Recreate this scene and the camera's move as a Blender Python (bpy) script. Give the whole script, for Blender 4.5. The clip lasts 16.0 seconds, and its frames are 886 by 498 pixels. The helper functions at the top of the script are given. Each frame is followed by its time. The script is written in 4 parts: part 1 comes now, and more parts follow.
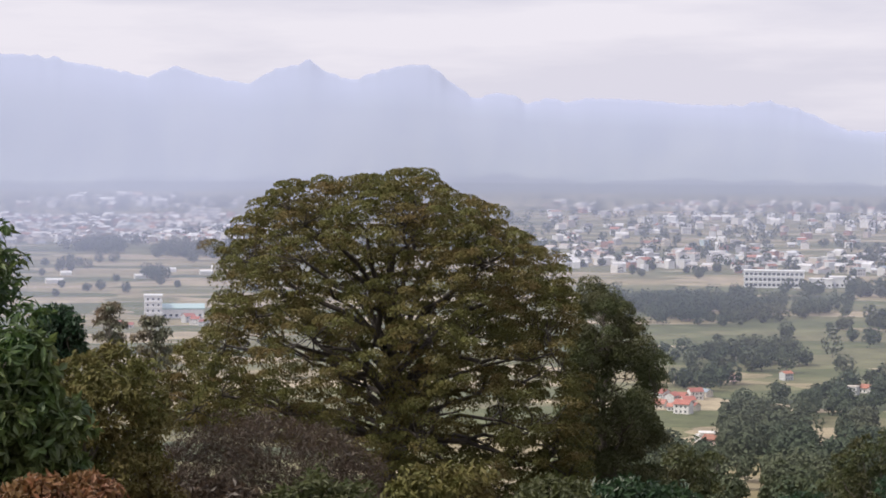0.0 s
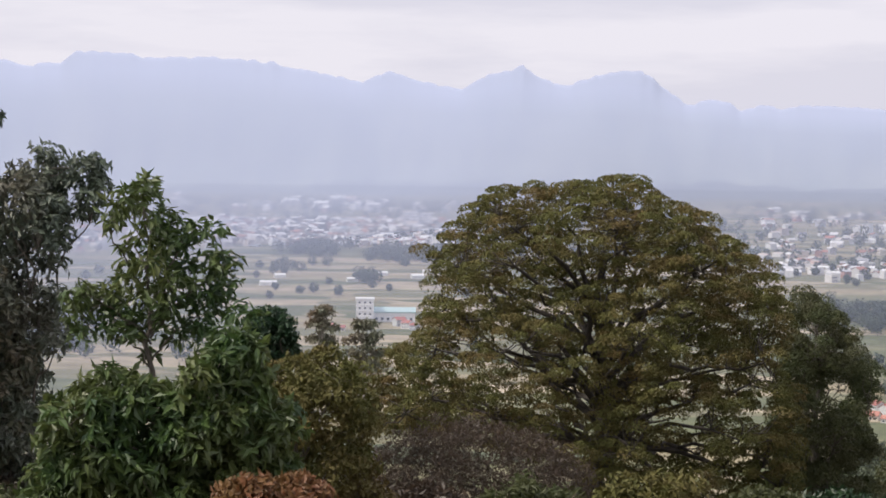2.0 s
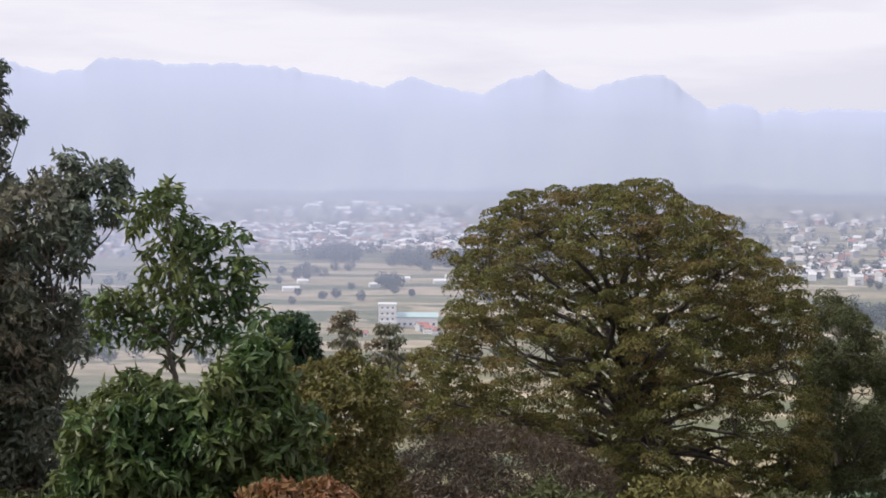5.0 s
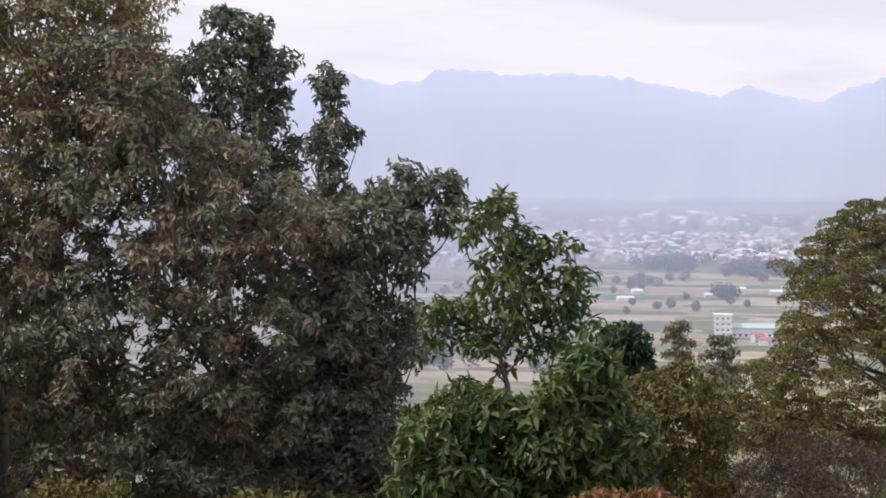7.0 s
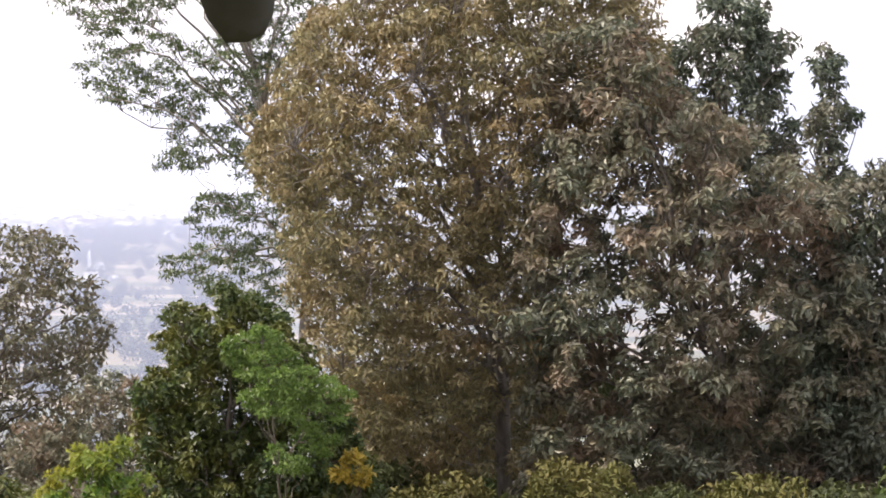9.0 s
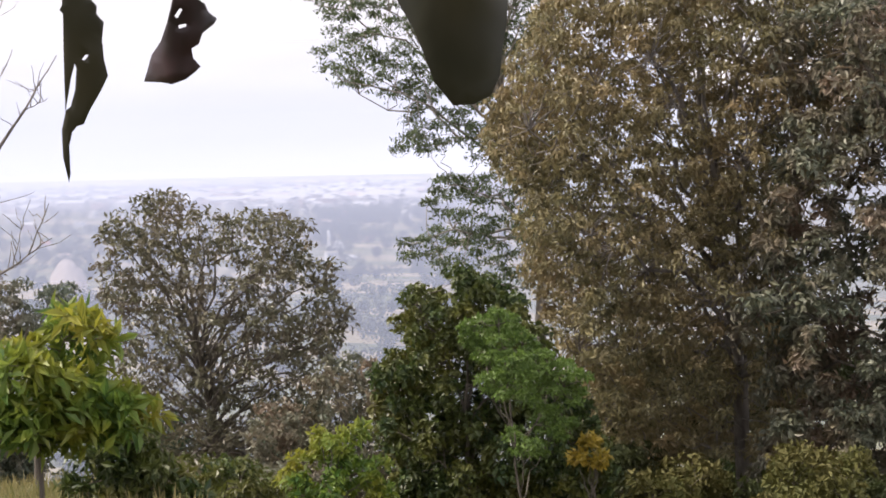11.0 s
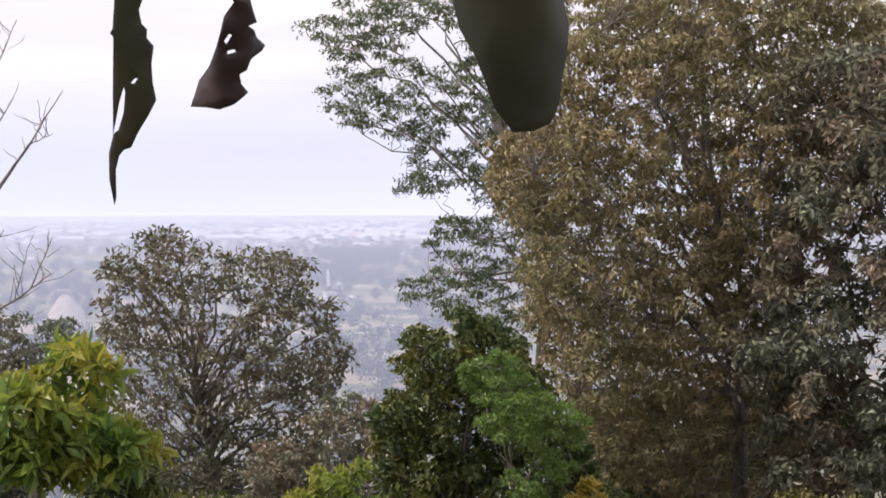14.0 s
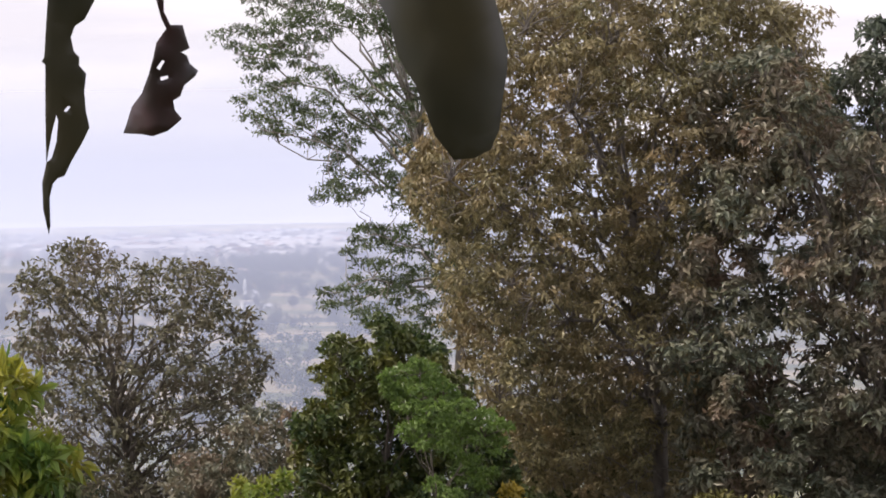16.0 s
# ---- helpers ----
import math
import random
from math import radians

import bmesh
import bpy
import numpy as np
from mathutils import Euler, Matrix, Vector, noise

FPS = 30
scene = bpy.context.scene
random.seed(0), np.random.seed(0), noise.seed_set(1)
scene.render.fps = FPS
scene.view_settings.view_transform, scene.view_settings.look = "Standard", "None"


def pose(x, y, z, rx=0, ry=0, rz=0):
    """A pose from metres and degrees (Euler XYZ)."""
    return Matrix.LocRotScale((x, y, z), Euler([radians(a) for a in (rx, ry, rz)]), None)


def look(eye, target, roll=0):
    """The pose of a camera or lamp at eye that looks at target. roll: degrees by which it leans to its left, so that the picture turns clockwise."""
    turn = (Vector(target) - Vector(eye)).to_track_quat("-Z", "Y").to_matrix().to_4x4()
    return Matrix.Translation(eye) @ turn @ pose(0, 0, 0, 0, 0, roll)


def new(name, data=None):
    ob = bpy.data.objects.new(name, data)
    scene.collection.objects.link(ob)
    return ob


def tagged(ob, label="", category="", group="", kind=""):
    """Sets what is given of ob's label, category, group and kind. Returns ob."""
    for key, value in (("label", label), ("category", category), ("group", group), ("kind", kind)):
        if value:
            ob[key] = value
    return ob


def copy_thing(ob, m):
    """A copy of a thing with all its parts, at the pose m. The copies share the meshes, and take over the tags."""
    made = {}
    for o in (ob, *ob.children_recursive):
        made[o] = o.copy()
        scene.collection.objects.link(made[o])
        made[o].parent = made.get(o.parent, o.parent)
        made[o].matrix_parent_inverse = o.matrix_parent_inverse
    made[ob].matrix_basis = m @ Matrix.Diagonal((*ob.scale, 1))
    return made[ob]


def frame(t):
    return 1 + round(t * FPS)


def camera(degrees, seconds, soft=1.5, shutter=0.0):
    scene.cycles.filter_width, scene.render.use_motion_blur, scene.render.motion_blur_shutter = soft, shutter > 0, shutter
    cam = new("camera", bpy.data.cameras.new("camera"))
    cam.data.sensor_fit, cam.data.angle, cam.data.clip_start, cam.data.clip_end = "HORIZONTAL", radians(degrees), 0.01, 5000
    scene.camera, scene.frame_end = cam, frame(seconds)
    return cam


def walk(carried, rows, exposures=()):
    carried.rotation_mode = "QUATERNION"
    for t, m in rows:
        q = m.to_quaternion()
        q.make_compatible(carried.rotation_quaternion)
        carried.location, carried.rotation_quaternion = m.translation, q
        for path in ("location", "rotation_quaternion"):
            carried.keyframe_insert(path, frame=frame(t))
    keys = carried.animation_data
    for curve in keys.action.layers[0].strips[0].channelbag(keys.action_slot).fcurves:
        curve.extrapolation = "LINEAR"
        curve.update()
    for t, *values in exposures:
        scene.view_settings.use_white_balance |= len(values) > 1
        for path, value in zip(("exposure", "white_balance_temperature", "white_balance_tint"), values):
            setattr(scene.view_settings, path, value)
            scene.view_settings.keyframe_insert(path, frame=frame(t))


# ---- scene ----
# Bearings are in degrees, positive to the left of +Y, seen from the lookout at (0, 0, 100); the valley floor is z = 0.
EYE = Vector((0.0, 0.0, 100.0))


def polar(az, r, z=0.0):
    a = radians(az)
    return Vector((-r * math.sin(a), r * math.cos(a), z))


def sight(az, el, r):
    return polar(az, r, EYE.z + r * math.tan(radians(el)))


cam = camera(22.94, 16.0, soft=1.8)
# seconds, bearing, tilt, roll, sideways and upward drift of the hand in metres
TURNS = [
    (0.0, 0.09, -2.77, 0.36, 0, 0), (0.5, 0.74, -2.84, 0.58, 0, 0), (1.0, 2.36, -3.01, 0.84, 0, 0),
    (1.5, 4.10, -3.04, 0.77, 0, 0), (2.0, 5.63, -2.67, 0.77, 0, 0), (2.5, 5.48, -2.76, 0.66, 0, 0),
    (3.0, 5.21, -2.80, 0.41, 0, 0), (3.5, 5.63, -2.63, 0.76, 0, 0), (3.7, 5.73, -2.58, 0.71, 0, 0),
    (5.8, 7.44, -2.51, 0.11, 0, 0), (6.0, 8.57, -2.47, -0.01, 0, 0), (6.5, 12.04, -2.14, 0.21, 0.02, 0),
    (7.0, 14.93, -2.35, 0.33, 0.04, 0), (7.5, 16.83, -2.30, 0.28, 0.055, 0), (8.0, 20.82, -2.52, -0.08, 0.07, 0.01),
    (8.5, 24.85, -2.44, -0.68, 0.082, 0.014), (9.0, 27.94, -2.73, -0.51, 0.033, -0.045), (9.5, 31.22, -2.76, -0.88, 0.019, -0.046),
    (10.0, 32.84, -2.84, -0.78, 0.053, 0.009), (10.2, 33.49, -3.34, -1.22, 0.05, 0.02), (12.3, 35.08, -2.84, -0.30, 0.001, 0.007),
    (12.5, 35.14, -2.99, -0.04, -0.021, 0.001), (13.0, 34.97, -3.13, -0.41, 0.019, 0.023), (13.5, 35.54, -2.58, 0.09, -0.017, -0.001),
    (14.0, 34.19, -2.03, -0.05, -0.004, 0.007), (14.5, 33.60, -1.86, -0.33, -0.038, -0.004), (15.0, 33.41, -1.80, -0.49, -0.053, 0.003),
    (15.5, 32.81, -1.51, -0.71, -0.05, 0.009), (16.0, 32.03, -1.86, -0.89, -0.024, 0.024)]
ROWS = []
for t, az, tilt, roll, dx, dz in TURNS:
    side = Vector((math.cos(radians(az)), math.sin(radians(az)), 0))
    eye = EYE + side * dx + Vector((0, 0, dz))
    az, tilt = az + math.degrees(math.atan(dx / 38)), tilt - math.degrees(math.atan(dz / 38))
    ROWS.append((t, look(eye, eye + polar(az, math.cos(radians(tilt)), math.sin(radians(tilt))), roll)))
walk(cam, ROWS, exposures=[(0.0, -0.12, 6500, 13), (3.5, -0.08, 6450, 11), (6.5, 0.04, 6450, 12), (8.0, 0.32, 6650, 13), (9.0, 0.82, 6850, 13), (10.0, 0.52, 6850, 12), (12.5, 0.36, 6750, 13), (16.0, 0.20, 6750, 14)])

# ---- light ----
SUN_AZ, SUN_EL = 112.0, 50.0
world = bpy.data.worlds.new("sky")
scene.world = world
world.use_nodes = True
wn, wl = world.node_tree.nodes, world.node_tree.links
wn.clear()
w_out, w_bg = wn.new("ShaderNodeOutputWorld"), wn.new("ShaderNodeBackground")
w_sky = wn.new("ShaderNodeTexSky")
w_sky.sky_type, w_sky.sun_disc = "NISHITA", False
w_sky.sun_elevation, w_sky.sun_rotation = radians(SUN_EL), radians(-SUN_AZ)
w_sky.dust_density, w_sky.air_density = 5.0, 1.0
w_dim = wn.new("ShaderNodeVectorMath")
w_dim.operation = "SCALE"
w_dim.inputs["Scale"].default_value = 0.10
wl.new(w_sky.outputs["Color"], w_dim.inputs[0])
w_co = wn.new("ShaderNodeTexCoord")
w_map = wn.new("ShaderNodeMapping")
w_map.inputs["Scale"].default_value = (3.6, 3.6, 24.0)
wl.new(w_co.outputs["Generated"], w_map.inputs["Vector"])
w_noise = wn.new("ShaderNodeTexNoise")
w_noise.inputs["Scale"].default_value, w_noise.inputs["Detail"].default_value = 1.1, 6.0
w_noise.inputs["Roughness"].default_value = 0.55
wl.new(w_map.outputs["Vector"], w_noise.inputs["Vector"])
w_ramp = wn.new("ShaderNodeValToRGB")
w_ramp.color_ramp.elements[0].position, w_ramp.color_ramp.elements[0].color = 0.43, (0.92, 0.91, 1.02, 1)
w_ramp.color_ramp.elements[1].position, w_ramp.color_ramp.elements[1].color = 0.57, (1.07, 1.045, 1.125, 1)
wl.new(w_noise.outputs["Fac"], w_ramp.inputs["Fac"])
w_mix = wn.new("ShaderNodeMix")
w_mix.data_type = "RGBA"
w_mix.inputs["Factor"].default_value = 0.86
wl.new(w_dim.outputs[0], w_mix.inputs["A"])
wl.new(w_ramp.outputs["Color"], w_mix.inputs["B"])
wl.new(w_mix.outputs["Result"], w_bg.inputs["Color"])
w_bg.inputs["Strength"].default_value = 0.97
wl.new(w_bg.outputs[0], w_out.inputs[0])

sun_data = bpy.data.lights.new("sun", "SUN")
sun_data.energy, sun_data.angle, sun_data.color = 3.8, radians(3.0), (1.0, 0.93, 0.82)
sun = new("sun", sun_data)
sun.matrix_world = look(polar(SUN_AZ, 50 * math.cos(radians(SUN_EL)), 100 + 50 * math.sin(radians(SUN_EL))), (0, 0, 100))


# ---- materials ----
def material(name):
    m = bpy.data.materials.new(name)
    m.use_nodes = True
    n = m.node_tree.nodes
    return m, n, m.node_tree.links, n["Principled BSDF"], n["Material Output"]


def ramp_node(n, stops):
    r = n.new("ShaderNodeValToRGB")
    e = r.color_ramp.elements
    while len(e) < len(stops):
        e.new(0.5)
    for k, (p, c) in zip(e, stops):
        k.position, k.color = p, (*c, 1)
    return r


def noise_node(n, l, scale, detail=4.0, rough=0.55, coords="Object", stretch=(1, 1, 1)):
    co, mp, tx = n.new("ShaderNodeTexCoord"), n.new("ShaderNodeMapping"), n.new("ShaderNodeTexNoise")
    mp.inputs["Scale"].default_value = stretch
    tx.inputs["Scale"].default_value, tx.inputs["Detail"].default_value = scale, detail
    tx.inputs["Roughness"].default_value = rough
    l.new(co.outputs[coords], mp.inputs["Vector"])
    l.new(mp.outputs["Vector"], tx.inputs["Vector"])
    return tx


def mix_rgb(n, l, fac, a, b, mode="MIX"):
    m = n.new("ShaderNodeMix")
    m.data_type, m.blend_type = "RGBA", mode
    for sock, v in (("Factor", fac), ("A", a), ("B", b)):
        if hasattr(v, "outputs") or hasattr(v, "is_linked"):
            l.new(v, m.inputs[sock])
        else:
            m.inputs[sock].default_value = v if sock == "Factor" else (*v, 1)
    return m.outputs["Result"]


def leaf_material(name, young, old, dry, patch=0.7, gloss=0.45, through_light=0.25):
    """Leaves vary one by one, and in sprays of younger and older or drier foliage."""
    m, n, l, b, out = material(name)
    geo = n.new("ShaderNodeNewGeometry")
    one = ramp_node(n, [(0.0, old), (0.55, tuple(0.5 * (p + q) for p, q in zip(old, young))), (1.0, young)])
    l.new(geo.outputs["Random Per Island"], one.inputs["Fac"])
    tx = noise_node(n, l, patch, 3.0)
    edge = ramp_node(n, [(0.42, (0, 0, 0)), (0.66, (1, 1, 1))])
    l.new(tx.outputs["Fac"], edge.inputs["Fac"])
    col = mix_rgb(n, l, edge.outputs["Color"], one.outputs["Color"], dry)
    l.new(col, b.inputs["Base Color"])
    b.inputs["Roughness"].default_value = gloss
    tr = n.new("ShaderNodeBsdfTranslucent")
    l.new(col, tr.inputs["Color"])
    mx = n.new("ShaderNodeMixShader")
    mx.inputs[0].default_value = through_light
    l.new(b.outputs[0], mx.inputs[1])
    l.new(tr.outputs[0], mx.inputs[2])
    l.new(mx.outputs[0], out.inputs["Surface"])
    return m


def rough_material(name, dark, light, scale, rough=0.85, bump=0.3, stretch=(1, 1, 1), detail=6.0, stains=None):
    m, n, l, b, out = material(name)
    tx = noise_node(n, l, scale, detail, 0.6, stretch=stretch)
    r = ramp_node(n, [(0.3, dark), (0.7, light)])
    l.new(tx.outputs["Fac"], r.inputs["Fac"])
    col = r.outputs["Color"]
    if stains:
        t2 = noise_node(n, l, scale * 0.13, 3.0)
        e2 = ramp_node(n, [(0.45, (0, 0, 0)), (0.62, (1, 1, 1))])
        l.new(t2.outputs["Fac"], e2.inputs["Fac"])
        col = mix_rgb(n, l, e2.outputs["Color"], col, stains)
    l.new(col, b.inputs["Base Color"])
    b.inputs["Roughness"].default_value = rough
    bp = n.new("ShaderNodeBump")
    bp.inputs["Strength"].default_value = bump
    l.new(tx.outputs["Fac"], bp.inputs["Height"])
    l.new(bp.outputs["Normal"], b.inputs["Normal"])
    return m


def random_material(name, stops, rough=0.8, by_island=False):
    """One paint of several for each object, or for each piece of a joined mesh, with weathering."""
    m, n, l, b, out = material(name)
    src = n.new("ShaderNodeNewGeometry").outputs["Random Per Island"] if by_island else n.new("ShaderNodeObjectInfo").outputs["Random"]
    r = ramp_node(n, stops)
    r.color_ramp.interpolation = "CONSTANT"
    l.new(src, r.inputs["Fac"])
    tx = noise_node(n, l, 0.6, 5.0)
    e = ramp_node(n, [(0.3, (0.72, 0.72, 0.72)), (0.7, (1, 1, 1))])
    l.new(tx.outputs["Fac"], e.inputs["Fac"])
    l.new(mix_rgb(n, l, 1.0, r.outputs["Color"], e.outputs["Color"], "MULTIPLY"), b.inputs["Base Color"])
    b.inputs["Roughness"].default_value = rough
    return m


M_BARK = rough_material("bark", (0.050, 0.042, 0.034), (0.18, 0.155, 0.13), 9.0, stretch=(1, 1, 0.25), bump=0.6)
M_BARK_PALE = rough_material("pale_bark", (0.16, 0.14, 0.12), (0.38, 0.35, 0.31), 7.0, stretch=(1, 1, 0.3), bump=0.5)
M_BARK_DARK = rough_material("dark_bark", (0.026, 0.022, 0.018), (0.085, 0.072, 0.060), 9.0, stretch=(1, 1, 0.25), bump=0.6)
M_BARK_GREY = rough_material("grey_bark", (0.10, 0.088, 0.080), (0.26, 0.235, 0.215), 7.0, stretch=(1, 1, 0.3), bump=0.5)
M_BIG = leaf_material("olive_leaf", (0.118, 0.116, 0.024), (0.084, 0.090, 0.020), (0.128, 0.090, 0.026), 0.6, gloss=0.75, through_light=0.10)
M_BIGDARK = leaf_material("dark_olive_leaf", (0.072, 0.088, 0.026), (0.052, 0.068, 0.022), (0.066, 0.064, 0.022), 0.35, gloss=0.6)
M_GREEN = leaf_material("green_leaf", (0.080, 0.140, 0.036), (0.030, 0.066, 0.026), (0.115, 0.135, 0.040), 0.9)
M_DARK = leaf_material("dark_leaf", (0.145, 0.180, 0.122), (0.072, 0.096, 0.076), (0.160, 0.145, 0.108), 0.6)
M_DEEP = leaf_material("deep_green_leaf", (0.030, 0.075, 0.030), (0.014, 0.038, 0.020), (0.030, 0.060, 0.022), 0.9)
M_MIXED = leaf_material("dusty_leaf", (0.215, 0.220, 0.146), (0.105, 0.126, 0.090), (0.215, 0.152, 0.104), 0.8)
M_BROWN = leaf_material("brown_leaf", (0.325, 0.285, 0.140), (0.132, 0.128, 0.070), (0.285, 0.215, 0.112), 0.6)
M_FEATHER = leaf_material("feathery_leaf", (0.140, 0.170, 0.085), (0.060, 0.085, 0.050), (0.105, 0.150, 0.055), 0.7)
M_FOREST = leaf_material("glossy_leaf", (0.085, 0.122, 0.026), (0.022, 0.048, 0.018), (0.130, 0.130, 0.026), 1.2)
M_BRIGHT = leaf_material("bright_leaf", (0.190, 0.290, 0.060), (0.080, 0.140, 0.036), (0.130, 0.205, 0.046), 1.5, through_light=0.4)
M_YELLOW = leaf_material("yellow_green_leaf", (0.220, 0.310, 0.050), (0.065, 0.140, 0.030), (0.330, 0.310, 0.045), 1.3, through_light=0.4)
M_GOLD = leaf_material("golden_leaf", (0.480, 0.380, 0.050), (0.240, 0.200, 0.040), (0.420, 0.300, 0.050), 1.5)
M_TWIGGY = leaf_material("grey_brown_leaf", (0.200, 0.195, 0.110), (0.095, 0.098, 0.070), (0.190, 0.158, 0.112), 0.8)
M_RUST = leaf_material("rust_leaf", (0.260, 0.090, 0.045), (0.120, 0.070, 0.030), (0.200, 0.120, 0.045), 1.5)
M_DRY = leaf_material("dry_brush", (0.095, 0.064, 0.042), (0.045, 0.034, 0.025), (0.070, 0.048, 0.030), 0.8)
M_GRASS = leaf_material("grass_blade", (0.250, 0.230, 0.080), (0.110, 0.140, 0.040), (0.330, 0.270, 0.120), 0.8)
M_WOODS = leaf_material("far_leaf", (0.066, 0.092, 0.042), (0.040, 0.060, 0.030), (0.092, 0.100, 0.048), 0.012, gloss=0.7, through_light=0.1)
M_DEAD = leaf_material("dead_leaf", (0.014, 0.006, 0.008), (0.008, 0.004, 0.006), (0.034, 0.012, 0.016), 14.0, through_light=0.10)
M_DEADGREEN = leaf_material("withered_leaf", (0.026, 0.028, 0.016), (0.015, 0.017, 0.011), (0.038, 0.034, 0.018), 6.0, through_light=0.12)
M_WALL = random_material("house_paint", [(0.0, (0.78, 0.77, 0.74)), (0.45, (0.72, 0.66, 0.56)), (0.65, (0.60, 0.62, 0.62)), (0.82, (0.75, 0.58, 0.50)), (0.92, (0.5, 0.62, 0.66))])
M_ROOF = random_material("roof_sheet", [(0.0, (0.46, 0.20, 0.13)), (0.3, (0.62, 0.60, 0.58)), (0.55, (0.35, 0.17, 0.12)), (0.72, (0.78, 0.78, 0.78)), (0.9, (0.30, 0.36, 0.40))])
M_RED = random_material("red_tile", [(0.0, (0.44, 0.17, 0.13)), (0.5, (0.50, 0.23, 0.17)), (0.8, (0.36, 0.14, 0.11))])
M_TOWN = random_material("far_town_paint", [(0.0, (0.84, 0.83, 0.81)), (0.38, (0.60, 0.53, 0.47)), (0.54, (0.44, 0.26, 0.20)), (0.70, (0.86, 0.86, 0.86)), (0.90, (0.46, 0.46, 0.46))], by_island=True)
M_WHITE = rough_material("white_render", (0.74, 0.74, 0.72), (0.84, 0.84, 0.83), 0.8, bump=0.05)
M_TEAL = rough_material("teal_roof", (0.38, 0.52, 0.52), (0.48, 0.62, 0.61), 0.8, bump=0.05, rough=0.5)
M_GLASS = rough_material("dark_window", (0.05, 0.06, 0.07), (0.10, 0.11, 0.12), 1.0, rough=0.2, bump=0.0)
M_ROCK = rough_material("pale_earth", (0.32, 0.26, 0.21), (0.56, 0.50, 0.44), 0.35, bump=0.8)
M_MOUNT = rough_material("mountain_forest", (0.10, 0.13, 0.12), (0.20, 0.22, 0.18), 0.006, bump=1.0, stretch=(1, 1, 0.5))

# the valley floor: fields of many crops, with soil and grass on the hillside
M_GROUND, gn, gl, gb, gout = material("fields")
g_co, g_map, g_vor = gn.new("ShaderNodeTexCoord"), gn.new("ShaderNodeMapping"), gn.new("ShaderNodeTexVoronoi")
g_map.inputs["Scale"].default_value, g_map.inputs["Rotation"].default_value = (0.011, 0.030, 0.0), (0, 0, 0.15)
gl.new(g_co.outputs["Object"], g_map.inputs["Vector"])
g_warp = noise_node(gn, gl, 0.012, 3.0)
g_add = gn.new("ShaderNodeVectorMath")
g_add.operation = "MULTIPLY_ADD"
g_add.inputs[1].default_value = (1.2, 1.2, 1.2)
gl.new(g_warp.outputs["Color"], g_add.inputs[0])
gl.new(g_map.outputs["Vector"], g_add.inputs[2])
gl.new(g_add.outputs[0], g_vor.inputs["Vector"])
g_vor.inputs["Scale"].default_value = 1.0
g_sep = gn.new("ShaderNodeSeparateColor")
gl.new(g_vor.outputs["Color"], g_sep.inputs[0])
g_ramp = ramp_node(gn, [(0.0, (0.120, 0.135, 0.060)), (0.25, (0.170, 0.170, 0.085)), (0.45, (0.085, 0.105, 0.055)), (0.50, (0.300, 0.255, 0.150)), (0.68, (0.185, 0.175, 0.095)), (0.82, (0.380, 0.320, 0.215))])
g_ramp.color_ramp.interpolation = "CONSTANT"
gl.new(g_sep.outputs[0], g_ramp.inputs["Fac"])
g_fine = noise_node(gn, gl, 0.06, 8.0, 0.65)
g_fr = ramp_node(gn, [(0.3, (0.55, 0.55, 0.55)), (0.7, (1.15, 1.15, 1.1))])
gl.new(g_fine.outputs["Fac"], g_fr.inputs["Fac"])
g_col = mix_rgb(gn, gl, 1.0, g_ramp.outputs["Color"], g_fr.outputs["Color"], "MULTIPLY")
g_pos = gn.new("ShaderNodeSeparateXYZ")
gl.new(g_co.outputs["Object"], g_pos.inputs[0])
g_hill = gn.new("ShaderNodeMapRange")
g_hill.inputs["From Min"].default_value, g_hill.inputs["From Max"].default_value = 3.0, 12.0
gl.new(g_pos.outputs["Z"], g_hill.inputs["Value"])
g_soil = ramp_node(gn, [(0.3, (0.045, 0.048, 0.022)), (0.5, (0.085, 0.075, 0.038)), (0.7, (0.110, 0.105, 0.045))])
g_sn = noise_node(gn, gl, 1.3, 6.0, 0.65)
gl.new(g_sn.outputs["Fac"], g_soil.inputs["Fac"])
g_col = mix_rgb(gn, gl, g_hill.outputs["Result"], g_col, g_soil.outputs["Color"])
gl.new(g_col, gb.inputs["Base Color"])
gb.inputs["Roughness"].default_value = 0.95

# distance haze painted on an added sheet: it scatters light and lets the rest pass, denser with distance
M_HAZE, hn, hl, hb, hout = material("painted_haze")
hn.remove(hb)
h_geo = hn.new("ShaderNodeNewGeometry")
h_sep = hn.new("ShaderNodeSeparateXYZ")
hl.new(h_geo.outputs["Position"], h_sep.inputs[0])
h_len = hn.new("ShaderNodeVectorMath")
h_len.operation = "LENGTH"
hl.new(h_geo.outputs["Position"], h_len.inputs[0])
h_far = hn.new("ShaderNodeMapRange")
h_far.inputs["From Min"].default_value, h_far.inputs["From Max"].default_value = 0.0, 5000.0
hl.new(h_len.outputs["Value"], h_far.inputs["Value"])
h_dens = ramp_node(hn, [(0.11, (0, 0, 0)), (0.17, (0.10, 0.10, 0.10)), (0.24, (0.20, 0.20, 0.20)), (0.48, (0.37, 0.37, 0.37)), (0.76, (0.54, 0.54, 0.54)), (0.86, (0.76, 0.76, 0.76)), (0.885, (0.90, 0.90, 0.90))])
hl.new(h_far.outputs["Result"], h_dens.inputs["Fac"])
# painted haze thickens towards the left
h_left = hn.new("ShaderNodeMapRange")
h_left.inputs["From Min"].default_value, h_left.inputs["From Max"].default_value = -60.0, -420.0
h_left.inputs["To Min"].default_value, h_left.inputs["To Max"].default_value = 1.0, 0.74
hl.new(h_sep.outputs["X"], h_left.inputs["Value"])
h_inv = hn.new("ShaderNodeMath")
